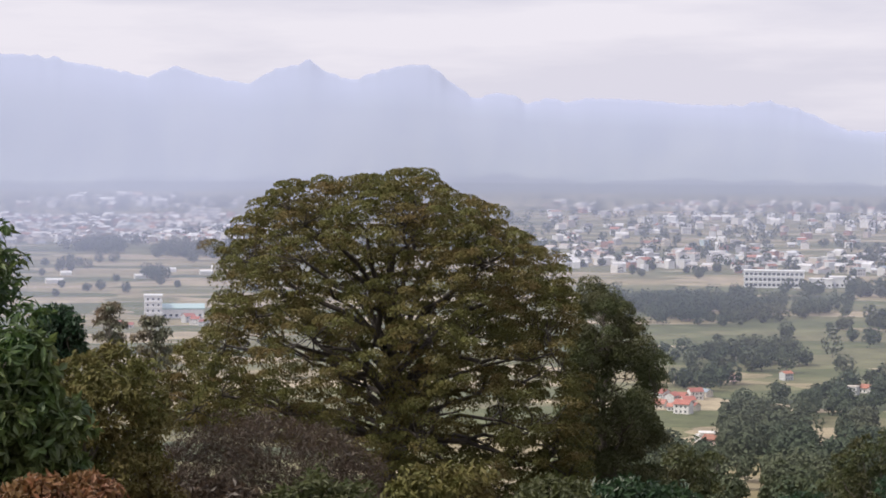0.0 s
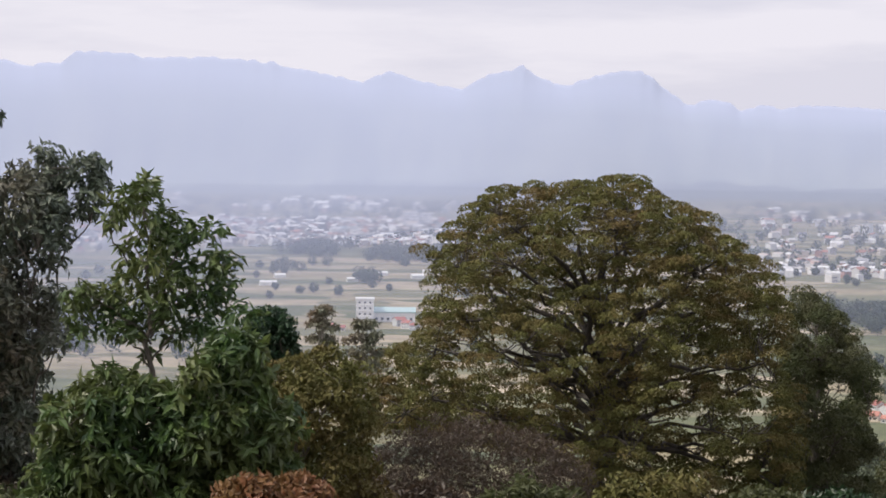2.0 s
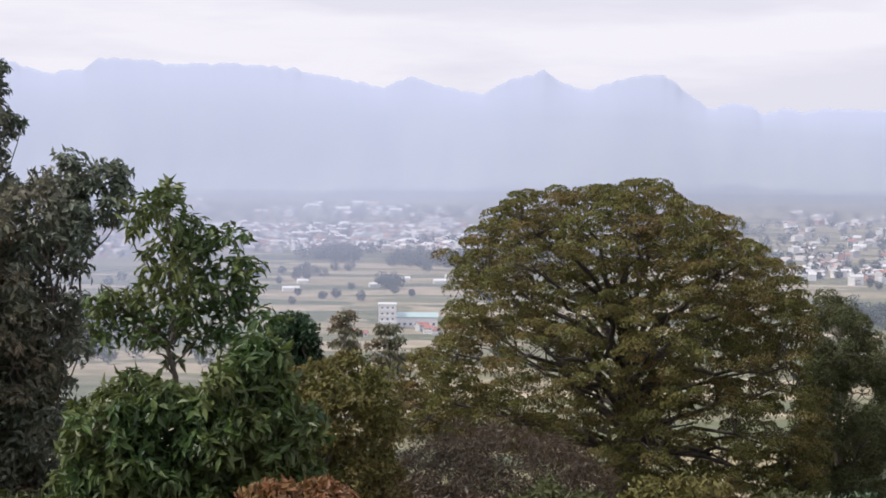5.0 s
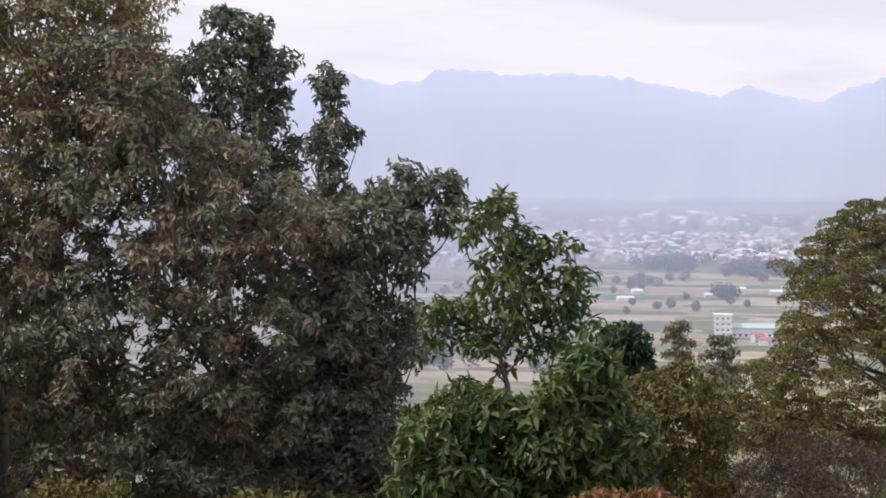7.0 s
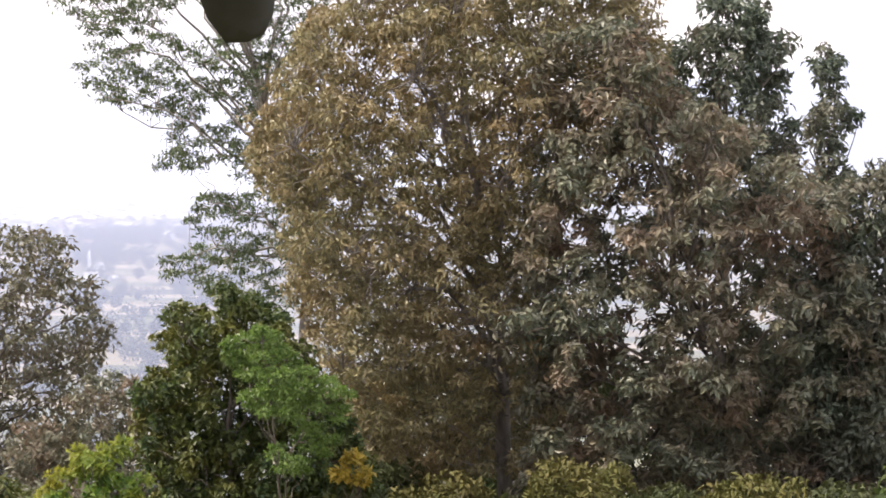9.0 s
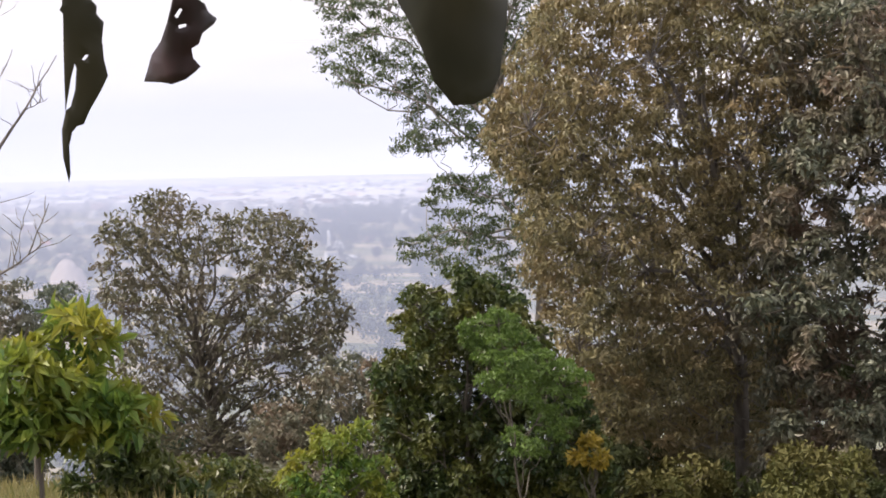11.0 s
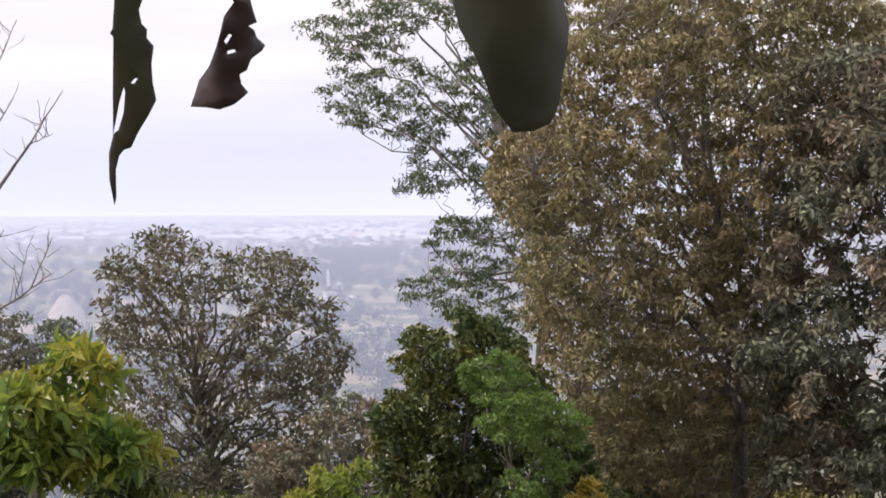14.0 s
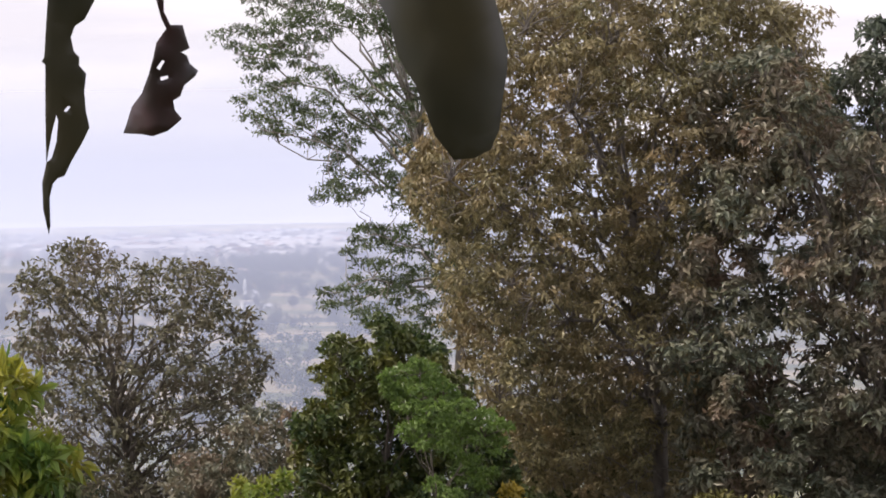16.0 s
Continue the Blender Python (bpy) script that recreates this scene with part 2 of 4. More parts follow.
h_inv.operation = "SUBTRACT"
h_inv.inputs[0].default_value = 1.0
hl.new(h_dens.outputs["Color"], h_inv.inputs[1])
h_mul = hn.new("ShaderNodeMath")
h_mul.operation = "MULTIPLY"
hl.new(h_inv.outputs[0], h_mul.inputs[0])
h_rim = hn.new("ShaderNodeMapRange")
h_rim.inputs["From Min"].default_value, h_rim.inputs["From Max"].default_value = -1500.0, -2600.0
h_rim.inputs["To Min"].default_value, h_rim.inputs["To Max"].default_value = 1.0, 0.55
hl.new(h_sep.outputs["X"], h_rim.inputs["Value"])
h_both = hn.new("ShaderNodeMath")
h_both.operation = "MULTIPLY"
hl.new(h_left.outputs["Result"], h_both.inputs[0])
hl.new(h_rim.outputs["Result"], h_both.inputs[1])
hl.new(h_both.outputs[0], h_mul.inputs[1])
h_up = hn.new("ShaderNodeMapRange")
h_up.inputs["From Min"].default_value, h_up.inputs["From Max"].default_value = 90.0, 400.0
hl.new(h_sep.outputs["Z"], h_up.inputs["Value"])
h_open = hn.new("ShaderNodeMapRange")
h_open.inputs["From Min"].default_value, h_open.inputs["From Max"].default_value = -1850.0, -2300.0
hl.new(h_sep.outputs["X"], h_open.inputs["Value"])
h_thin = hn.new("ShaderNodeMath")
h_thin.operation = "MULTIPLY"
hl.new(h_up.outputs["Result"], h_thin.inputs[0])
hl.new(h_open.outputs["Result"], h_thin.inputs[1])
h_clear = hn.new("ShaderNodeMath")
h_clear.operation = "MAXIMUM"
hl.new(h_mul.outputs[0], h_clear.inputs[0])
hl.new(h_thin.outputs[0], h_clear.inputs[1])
# haze colour painted by distance; the fixed upward normal evens out its lighting
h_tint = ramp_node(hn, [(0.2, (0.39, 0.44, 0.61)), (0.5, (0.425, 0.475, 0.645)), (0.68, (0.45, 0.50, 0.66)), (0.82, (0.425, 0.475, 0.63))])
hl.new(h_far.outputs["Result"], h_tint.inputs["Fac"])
h_flat = hn.new("ShaderNodeCombineXYZ")
h_flat.inputs["Z"].default_value = 1.0
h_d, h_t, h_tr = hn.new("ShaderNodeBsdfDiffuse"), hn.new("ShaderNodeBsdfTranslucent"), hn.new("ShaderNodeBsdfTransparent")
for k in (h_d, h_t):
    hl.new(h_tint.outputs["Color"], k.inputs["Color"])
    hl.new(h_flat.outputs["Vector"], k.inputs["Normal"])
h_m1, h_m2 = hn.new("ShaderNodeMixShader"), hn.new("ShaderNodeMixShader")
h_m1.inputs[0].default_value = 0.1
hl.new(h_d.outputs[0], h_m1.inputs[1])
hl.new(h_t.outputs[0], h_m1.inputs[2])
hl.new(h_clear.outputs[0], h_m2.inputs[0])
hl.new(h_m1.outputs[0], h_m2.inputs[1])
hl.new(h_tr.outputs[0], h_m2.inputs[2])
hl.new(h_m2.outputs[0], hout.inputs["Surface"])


# ---- mesh tools ----
def mesh_of(name, verts, faces, mat, smooth=False):
    """A mesh from an (n, 3) array of places and an (m, k) array of corners."""
    verts, faces = np.asarray(verts, dtype=np.float32), np.asarray(faces, dtype=np.int32)
    me = bpy.data.meshes.new(name)
    k = faces.shape[1]
    me.vertices.add(len(verts))
    me.vertices.foreach_set("co", verts.ravel())
    me.loops.add(faces.size)
    me.loops.foreach_set("vertex_index", faces.ravel())
    me.polygons.add(len(faces))
    me.polygons.foreach_set("loop_start", np.arange(0, faces.size, k, dtype=np.int32))
    me.polygons.foreach_set("use_smooth", np.full(len(faces), smooth))
    me.materials.append(mat)
    me.update(calc_edges=True)
    return me


def child(name, me, parent, label="", kind=""):
    ob = new(name, me)
    ob.parent = parent
    return tagged(ob, label, kind=kind)


def part(name, bm, mat, parent, label=""):
    me = bpy.data.meshes.new(name)
    bm.to_mesh(me)
    bm.free()
    me.materials.append(mat)
    return child(name, me, parent, label)


def tubes(paths, sides=6):
    """Tapered round limbs: each path is a list of (place, radius)."""
    vs, fs, base = [], [], 0
    for path in paths:
        pts = [Vector(p) for p, _ in path]
        for i, (p, r) in enumerate(path):
            d = (pts[min(i + 1, len(pts) - 1)] - pts[max(i - 1, 0)]).normalized()
            a = d.orthogonal().normalized()
            b = d.cross(a)
            for s in range(sides):
                w = 2 * math.pi * s / sides
                vs.append(pts[i] + (a * math.cos(w) + b * math.sin(w)) * r)
        for i in range(len(path) - 1):
            for s in range(sides):
                q, n = base + i * sides, (s + 1) % sides
                fs.append((q + s, q + n, q + sides + n, q + sides + s))
        base += len(path) * sides
    return np.array(vs), np.array(fs)


def bend(a, b, r0, r1, rng, sag=0.0, wob=0.06, n=5):
    """A limb from a to b that wanders and sags or rises on the way."""
    a, b = Vector(a), Vector(b)
    long = (b - a).length
    out = []
    for i in range(n + 1):
        f = i / n
        p = a.lerp(b, f) + Vector((0, 0, sag * long * math.sin(math.pi * f)))
        if 0 < i < n:
            p += Vector(rng.normal(0, wob * long / n * 1.5, 3))
        out.append((p, r0 + (r1 - r0) * f))
    return out


def leaf_mesh(name, base, axis, length, width, mat, rng, fold=0.25, face=None):
    """Leaves with a folded midrib: base, two shoulders and a tip each."""
    n = len(base)
    axis = axis / np.maximum(np.linalg.norm(axis, axis=1, keepdims=True), 1e-6)
    side = np.cross(axis, rng.normal(0, 0.35, (n, 3)) + (np.array([0, 0, 1.0]) if face is None else face))
    side /= np.maximum(np.linalg.norm(side, axis=1, keepdims=True), 1e-6)
    up = np.cross(side, axis)
    L, W = length[:, None], width[:, None]
    mid = base + axis * L * 0.45
    v = np.stack([base, mid + side * W * 0.5 + up * W * fold, base + axis * L - up * W * 0.3, mid - side * W * 0.5 + up * W * fold], 1).reshape(-1, 3)
    i = np.arange(n)[:, None] * 4
    f = np.stack([i + [0, 2, 1], i + [0, 3, 2]], 1).reshape(-1, 3)
    return mesh_of(name, v, f, mat)


def height(x, y):
    """The lie of the land: a hillside that falls to a flat valley floor."""
    r = np.hypot(x, y)
    drop = np.interp(r, [0, 12, 40, 75, 150, 300, 500, 650, 900, 6000], [1.62, 2.6, 6.3, 14.5, 36, 68, 90, 97, 100, 100])
    roll = 0.12 * np.sin(x * 0.21 + 0.4) * np.cos(y * 0.17) * np.minimum(1, r / 10)
    az = np.arctan2(-x, y)
    side = np.clip((radians(40) - az) / radians(7), 0, 1) * np.clip(2 * np.cos(az), 0, 1)
    drop = drop + side * np.interp(r, [0, 10, 40, 75, 150, 400, 6000], [0, 0.4, 3.0, 4.0, 3.0, 0, 0])
    return 100.0 - drop + roll


def ground_at(x, y):
    return float(height(np.array([x]), np.array([y]))[0])


# ---- structure: ground, mountains, painted haze sheet ----
rr = np.concatenate([np.linspace(0.02, 60, 70), np.geomspace(62, 900, 70), np.geomspace(930, 4950, 40)])
aa = np.radians(np.linspace(0, 360, 361)[:-1])
gx, gy = -np.outer(rr, np.sin(aa)), np.outer(rr, np.cos(aa))
gv = np.stack([gx, gy, height(gx, gy)], -1).reshape(-1, 3)
ii, jj = np.meshgrid(np.arange(len(rr) - 1), np.arange(360), indexing="ij")
gf = np.stack([ii * 360 + jj, (ii + 1) * 360 + jj, (ii + 1) * 360 + (jj + 1) % 360, ii * 360 + (jj + 1) % 360], -1).reshape(-1, 4)
tagged(new("ground", mesh_of("ground", gv, gf, M_GROUND, True)), "green and tan valley fields below a grassy hillside", "ground", kind="structure")

SKYLINE = [(-40, 0.35), (-25, 0.3), (-14, 0.25), (-11.32, 0.27), (-10.35, 0.34), (-9.63, 0.67), (-8.4, 1.09), (-7.46, 0.95), (-6.01, 1), (-4.25, 1.14), (-3.07, 1.05), (-2.71, 1.13), 
           (-2.04, 0.98), (-1.82, 1.17), (-1.16, 1.27), (-0.86, 1.07), (-0.35, 1.31), (0.25, 1.85), (0.54, 2), (1.5, 1.89), (2.46, 1.56), (3.27, 1.83), (3.59, 2.09), (3.93, 1.94), 
           (4.66, 1.79), (5.17, 1.45), (6.12, 1.6), (7.04, 1.87), (7.43, 1.79), (7.77, 1.6), (8.66, 1.79), (10.17, 2.05), (11.03, 2.16), (12.05, 2.19), (13.57, 2.14), (13.79, 2.26), 
           (15.22, 2.27), (15.32, 2.17), (15.61, 1.94), (15.8, 1.97), (16.64, 1.89), (17.67, 2.25), (19.5, 1.8), (23, 1.5), (28, 0.2), (31, -2.2), (60, -2.4)]
mz = np.arange(-40, 60.01, 0.05)
crest = np.interp(mz, [p[0] for p in SKYLINE], [p[1] for p in SKYLINE])
crest = crest + np.array([0.05 * noise.fractal(Vector((a * 3.7, 3.1, 0)), 0.5, 2.1, 5) + 0.06 * abs(noise.noise(Vector((a * 2.6, 9.0, 0)))) for a in mz])
soft_crest = np.convolve(np.pad(crest, 60, mode="edge"), np.ones(121) / 121, mode="valid")
mr = np.linspace(4500, 4940, 23)
mv = []
for i, r in enumerate(mr):
    f = (r - 4500) / 220
    for a, c, c0 in zip(mz, crest, soft_crest):
        top = 100 + 4720 * math.tan(radians(c0 + (c - c0) * max(0.0, min(1.0, f)) ** 3))
        if r <= 4720:
            s = f ** 1.3
            rib = 0.10 * noise.fractal(Vector((a * 0.9, r * 0.012, 7.0)), 1.0, 2.0, 4) * (1 - f) * f * 4
            z = top * (s + rib)
        else:
            z = top * (1 - (r - 4720) / 400)
        mv.append(polar(a, r, z - 1))
ii, jj = np.meshgrid(np.arange(len(mr) - 1), np.arange(len(mz) - 1), indexing="ij")
nm = len(mz)
mf = np.stack([ii * nm + jj, ii * nm + jj + 1, (ii + 1) * nm + jj + 1, (ii + 1) * nm + jj], -1).reshape(-1, 4)
tagged(new("backdrop_mountains", mesh_of("backdrop_mountains", np.array(mv), mf, M_MOUNT, True)), "jagged blue-grey mountain range in thick haze", "mountains", kind="structure")

# the added sheet rises to the skyline, so its painted haze veils the mountains
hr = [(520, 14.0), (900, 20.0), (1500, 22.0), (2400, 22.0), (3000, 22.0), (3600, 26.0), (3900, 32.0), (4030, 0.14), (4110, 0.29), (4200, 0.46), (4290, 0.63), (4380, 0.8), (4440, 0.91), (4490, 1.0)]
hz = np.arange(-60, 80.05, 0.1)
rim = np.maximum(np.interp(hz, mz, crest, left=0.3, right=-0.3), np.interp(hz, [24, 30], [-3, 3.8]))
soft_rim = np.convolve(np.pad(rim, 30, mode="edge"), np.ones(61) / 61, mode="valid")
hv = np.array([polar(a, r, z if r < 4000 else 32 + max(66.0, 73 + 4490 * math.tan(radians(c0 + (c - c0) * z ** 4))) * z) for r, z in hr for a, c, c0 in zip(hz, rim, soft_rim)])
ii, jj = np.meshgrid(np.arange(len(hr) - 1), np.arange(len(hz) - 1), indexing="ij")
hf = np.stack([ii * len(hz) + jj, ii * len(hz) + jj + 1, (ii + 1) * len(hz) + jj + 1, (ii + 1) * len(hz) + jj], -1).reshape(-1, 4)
tagged(new("haze_sheet", mesh_of("haze_sheet", hv, hf, M_HAZE, True)), "see-through sheet painted as pale lavender haze over the valley", "haze", kind="structure")


# ---- trees ----
def tree(name, label, az, r, blobs, leaf_mat, bark=M_BARK, seed=1, pad=0.45, pads=12, per_pad=60, leaf=0.16, slim=0.42,
         droop=0.2, trunk_r=0.16, fork_el=None, category="tree", flat=0.55, group="", shell=0.4, limbs=14, core=0.3):
    """A tree on the hillside. blobs: bearing, elevation and half-width, half-height (all degrees as seen from the lookout), depth offset in metres
    and weight of each mass of foliage. Limbs run from the fork to every mass, twigs to every spray of leaves."""
    rng = np.random.default_rng(seed)
    foot = polar(az, r)
    foot.z = ground_at(foot.x, foot.y)
    thing = new(name)
    thing.location = foot
    tagged(thing, label, category, group)
    deg = radians(1) * r
    spots = []
    for b in blobs:
        c = np.array(sight(b[0], b[1], r + b[4]) - foot)
        if len(b) == 5:
            spots.append(c)
            continue
        count = max(3, int(pads * b[5]))
        d = rng.normal(0, 1, (count, 3))
        d /= np.linalg.norm(d, axis=1, keepdims=True)
        spots += list(c + d * rng.uniform(shell, 1.0, (count, 1)) * np.array([b[2], max(b[2], b[3]) * 0.8, b[3]]) * deg)
    spots = np.array(spots)
    fork = sight(az, fork_el, r) - foot if fork_el is not None else Vector(spots.mean(0)) * 0.5
    fork.z = max(fork.z, 0.4)
    top = Vector(spots[np.argmax(spots[:, 2] - 0.5 * np.abs(spots[:, 0] - spots[:, 0].mean()))])
    v, f = tubes([bend((0, 0, -0.3), fork, trunk_r * 1.25, trunk_r * 0.8, rng, 0, 0.04), bend(fork, fork.lerp(top, 0.85), trunk_r * 0.7, trunk_r * 0.12, rng, 0, 0.10, 7)], 8)
    child("trunk", mesh_of("trunk", v, f, bark, True), thing)
    # limbs reach well-spread parts of the crown
    far = [int(np.argmin(spots[:, 2]))]
    dist = np.linalg.norm(spots - spots[far[0]], axis=1)
    while len(far) < min(limbs, len(spots)):
        far.append(int(np.argmax(dist)))
        dist = np.minimum(dist, np.linalg.norm(spots - spots[far[-1]], axis=1))
    joints = [np.array(fork.lerp(top, q)) for q in (0.2, 0.4, 0.6, 0.8)]
    for q in far:
        c = Vector(spots[q])
        up = max(0.0, min(0.7, 0.6 * (c.z - fork.z) / max(0.3, top.z - fork.z) - 0.12))
        limb = bend(fork.lerp(top, up), fork.lerp(c, 0.94), trunk_r * 0.34, trunk_r * 0.07 + 0.004, rng, 0.08, 0.13, 7)
        v, f = tubes([limb], 6)
        child("limb", mesh_of("limb", v, f, bark, True), thing)
        joints += [np.array(p) for p, _ in limb[2:]]
    joints = np.array(joints)
    base, axis, faces, twigs = [], [], [], []
    for q in spots:
        k = joints[np.argmin(np.linalg.norm(joints - q, axis=1) + 0.4 * np.maximum(0, joints[:, 2] - q[2]))]
        twigs.append(bend(k, q, trunk_r * 0.06 + 0.005, 0.004, rng, 0.05, 0.16, 4))
        m = rng.normal(0, 1, (per_pad, 3))
        m /= np.linalg.norm(m, axis=1, keepdims=True)
        m[:, 2] = np.where(rng.random(per_pad) < 0.8, np.abs(m[:, 2]), m[:, 2])
        size = pad * rng.uniform(0.6, 1.35)
        base.append(q + m * np.array([1, 1, flat]) * size * rng.uniform(core, 1, (per_pad, 1)))
        out = np.cross(m, rng.normal(0, 1, (per_pad, 3)))
        out = out / np.maximum(np.linalg.norm(out, axis=1, keepdims=True), 1e-3) + m * 0.45
        out[:, 2] -= droop
        axis.append(out)
        faces.append(m + np.array([0, 0, 0.35]))
    v, f = tubes(twigs, 4)
    child("twig", mesh_of("twig", v, f, bark, True), thing, kind="stuff")
    base, axis = np.concatenate(base), np.concatenate(axis)
    n = len(base)
    ln = leaf * rng.uniform(0.65, 1.25, n)
    child("crown", leaf_mesh("crown", base, axis, ln, ln * slim * rng.uniform(0.8, 1.2, n), leaf_mat, rng, 0.2, np.concatenate(faces)), thing)
    return thing


def dome(az0, az1, el0, el1, n, seed, size, tall=0.8, depth=0.3, weight=1.0, r=40.0):
    """Masses of foliage spread through a rounded outline."""
    rng = np.random.default_rng(seed)
    ca, ce, ra, re = (az0 + az1) / 2, (el0 + el1) / 2, abs(az1 - az0) / 2, abs(el1 - el0) / 2
    out = []
    k = 0
    while len(out) < n:
        k += 1
        x, y, d = rng.uniform(-1, 1, 3)
        if x * x + y * y + 0.5 * d * d > 1 or k > 20000:
            continue
        out.append((ca + x * (ra - size * 0.7), ce + y * (re - size * tall * 0.7), size * rng.uniform(0.75, 1.2), size * tall * rng.uniform(0.75, 1.2), d * depth * ra * radians(1) * r, weight))
    return out


def mass(outline, n, seed, inset=0.3, depth=2.0, gap=0.0, gap_size=1.0, ragged=0.5, thin=()):
    """Places of leaf sprays, spread evenly through a crown with the given outline of bearings and elevations; gap leaves openings in it, and thin names
    openings of their own: bearing, elevation, half-width, half-height and the share of sprays left in them."""
    rng = np.random.default_rng(seed)
    o = np.array(outline, float)
    ctr = (o.min(0) + o.max(0)) / 2
    half = (o.max(0) - o.min(0)) / 2
    o = ctr + (o - ctr) * (1 - inset / half)
    edge = []
    for p, q in zip(o, np.roll(o, -1, 0)):
        for t in np.linspace(0, 1, max(2, int(np.hypot(*(q - p)) / 0.25)))[:-1]:
            w = p + (q - p) * t
            edge.append(w + ragged * np.array(noise.noise_vector(Vector((w[0] * 0.9, w[1] * 0.9, seed))))[:2] + 0.5 * ragged * np.array(noise.noise_vector(Vector((w[0] * 2.4, w[1] * 2.4, seed + 5.0))))[:2])
    o = np.array(edge)
    a, b = o, np.roll(o, -1, 0)
    area = abs(np.sum(a[:, 0] * b[:, 1] - b[:, 0] * a[:, 1])) / 2
    near = math.sqrt(area / n) * 0.62
    out, done = [], np.full((n, 2), 99.0)
    for k in range(n * 40):
        if len(out) >= n:
            break
        p = rng.uniform(o.min(0), o.max(0))
        with np.errstate(divide="ignore", invalid="ignore"):
            cross = ((a[:, 1] > p[1]) != (b[:, 1] > p[1])) & (p[0] < (b[:, 0] - a[:, 0]) * (p[1] - a[:, 1]) / (b[:, 1] - a[:, 1]) + a[:, 0])
        if cross.sum() % 2 == 0 or noise.noise(Vector((p[0] / gap_size, p[1] / gap_size, seed * 3.7))) < gap - 0.62 and gap > 0:
            continue
        if any(((p[0] - h[0]) / h[2]) ** 2 + ((p[1] - h[1]) / h[3]) ** 2 < 1 and rng.random() > h[4] for h in thin):
            continue
        if np.hypot(done[:, 0] - p[0], done[:, 1] - p[1]).min() < near * (1 - k / (n * 40)):
            continue
        done[len(out)] = p
        q = ((p - ctr) / half) ** 2
        if rng.random() < 0.03:
            p = p + (p - ctr) / np.hypot(*(p - ctr)) * rng.uniform(0.1, 0.5) * min(1.0, half.min() / 3)
        out.append((p[0], p[1], 0, 0, rng.uniform(-1, 1) * depth * math.sqrt(max(0.05, 1 - 0.8 * q.sum()))))
    return out


# great spreading tree below the lookout
BIG_OUTLINE = [(8.43, -7.52), (8.5, -6.86), (7.92, -5.76), (7.18, -5.31), (6.44, -5.01), (6.12, -3.98), (6.13, -2.79), (5.57, -1.98), (4.54, -1.04), (2.92, -0.75), (2.03, -0.61), (0.49, -0.59), (-0.18, -1.04), (-1.2, -1.43), (-2.38, -2.34), (-3.27, -3.36), (-3.65, -4.45), (-3.89, -6.48), (-3.94, -9.81), (-1.47, -10.89), (1.93, -10.97), (2.18, -8.65), (4.34, -8.09), (6.57, -7.66)]
BIG_GAPS = [(4.43, -5.59, 1.11, 0.74, 0.25), (2.59, -4.32, 0.59, 0.74, 0.4), (-0.69, -7.06, 1.04, 0.52, 0.3), (5.23, -8.1, 1.48, 0.37, 0.5), (-2.86, -5.63, 0.67, 0.67, 0.4), (0.08, -4.51, 0.74, 0.52, 0.5), (1.83, -6, 0.36, 1.78, 0.35), (3.46, -6.46, 0.74, 0.52, 0.4)]
tree("spreading_tree", "broad spreading tree with olive-brown leaves on dark limbs", 1.47, 75, mass(BIG_OUTLINE, 1220, 4, 0.26, 6.5, 0.1, 0.8, 0.2, BIG_GAPS), M_BIG, M_BARK_DARK, seed=11, pad=0.43, per_pad=250, leaf=0.10, core=0.8, slim=0.6, trunk_r=0.36, fork_el=-7.91, flat=0.58, limbs=60)
tree("shade_tree", "dense dark green tree standing behind the spreading tree", -4.5, 84, mass([(-3.42, -3.87), (-3.78, -3.61), (-4.43, -4.07), (-5.31, -4.78), (-5.72, -5.71), (-5.55, -6.73), (-5.8, -8.59), (-5.82, -10.03), (-2.93, -10.13), (-3.17, -6.5)], 400, 5, 0.08, 4.0, 0.2, 0.8, 0.25), M_BIGDARK, seed=12, pad=0.48, per_pad=300, core=0.7, leaf=0.11, slim=0.5, trunk_r=0.25, flat=0.75, limbs=16)

# slender green tree and the bushes at its foot
SK = mass([(13.33, -0.62), (12.89, -1.28), (12.7, -2.01), (11.61, -2.01), (11.46, -2.67), (10.99, -3.33), (11.31, -4.14), (11.38, -5.02), (12.33, -5.16), (13.06, -5.75), (13.94, -5.45), (14.8, -5.08), (15.41, -4.56), (15.35, -3.84), (14.51, -3.91), (14.01, -3.26), (14.51, -2.67), (14.37, -2.01), (14.08, -1.21)], 115, 7, 0.12, 0.8, 0.36, 0.45, 0.25, [(13.93, -2.23, 0.33, 0.41, 0.1), (12.34, -3.04, 0.44, 0.37, 0.25), (13.28, -5.01, 0.59, 0.44, 0.3), (12.34, -4.43, 0.37, 0.37, 0.3), (13.57, -3.4, 0.37, 0.37, 0.3)])
tree("slender_tree", "slender young tree with drooping bright green leaves", 13.2, 30, SK, M_GREEN, M_BARK, 21, pad=0.17, per_pad=26, leaf=0.18, slim=0.36, droop=0.6, trunk_r=0.055, fork_el=-5.9, flat=0.9, limbs=14)
tree("leafy_bush", "bushy green shrub with glossy drooping leaves", 12.8, 28, mass([(16.39, -9.46), (15.81, -6.88), (15.24, -6.45), (13.65, -5.96), (12.33, -6.63), (11.6, -5.17), (10.87, -4.58), (10.28, -5.32), (9.83, -6.49), (9.53, -8.1), (9.53, -10.14), (16.39, -10.03)], 330, 3, 0.15, 1.0, 0.2, 0.6, 0.4), M_GREEN, seed=22, pad=0.21, per_pad=52, leaf=0.20, slim=0.36, droop=0.6, trunk_r=0.05, category="bush", flat=0.9)

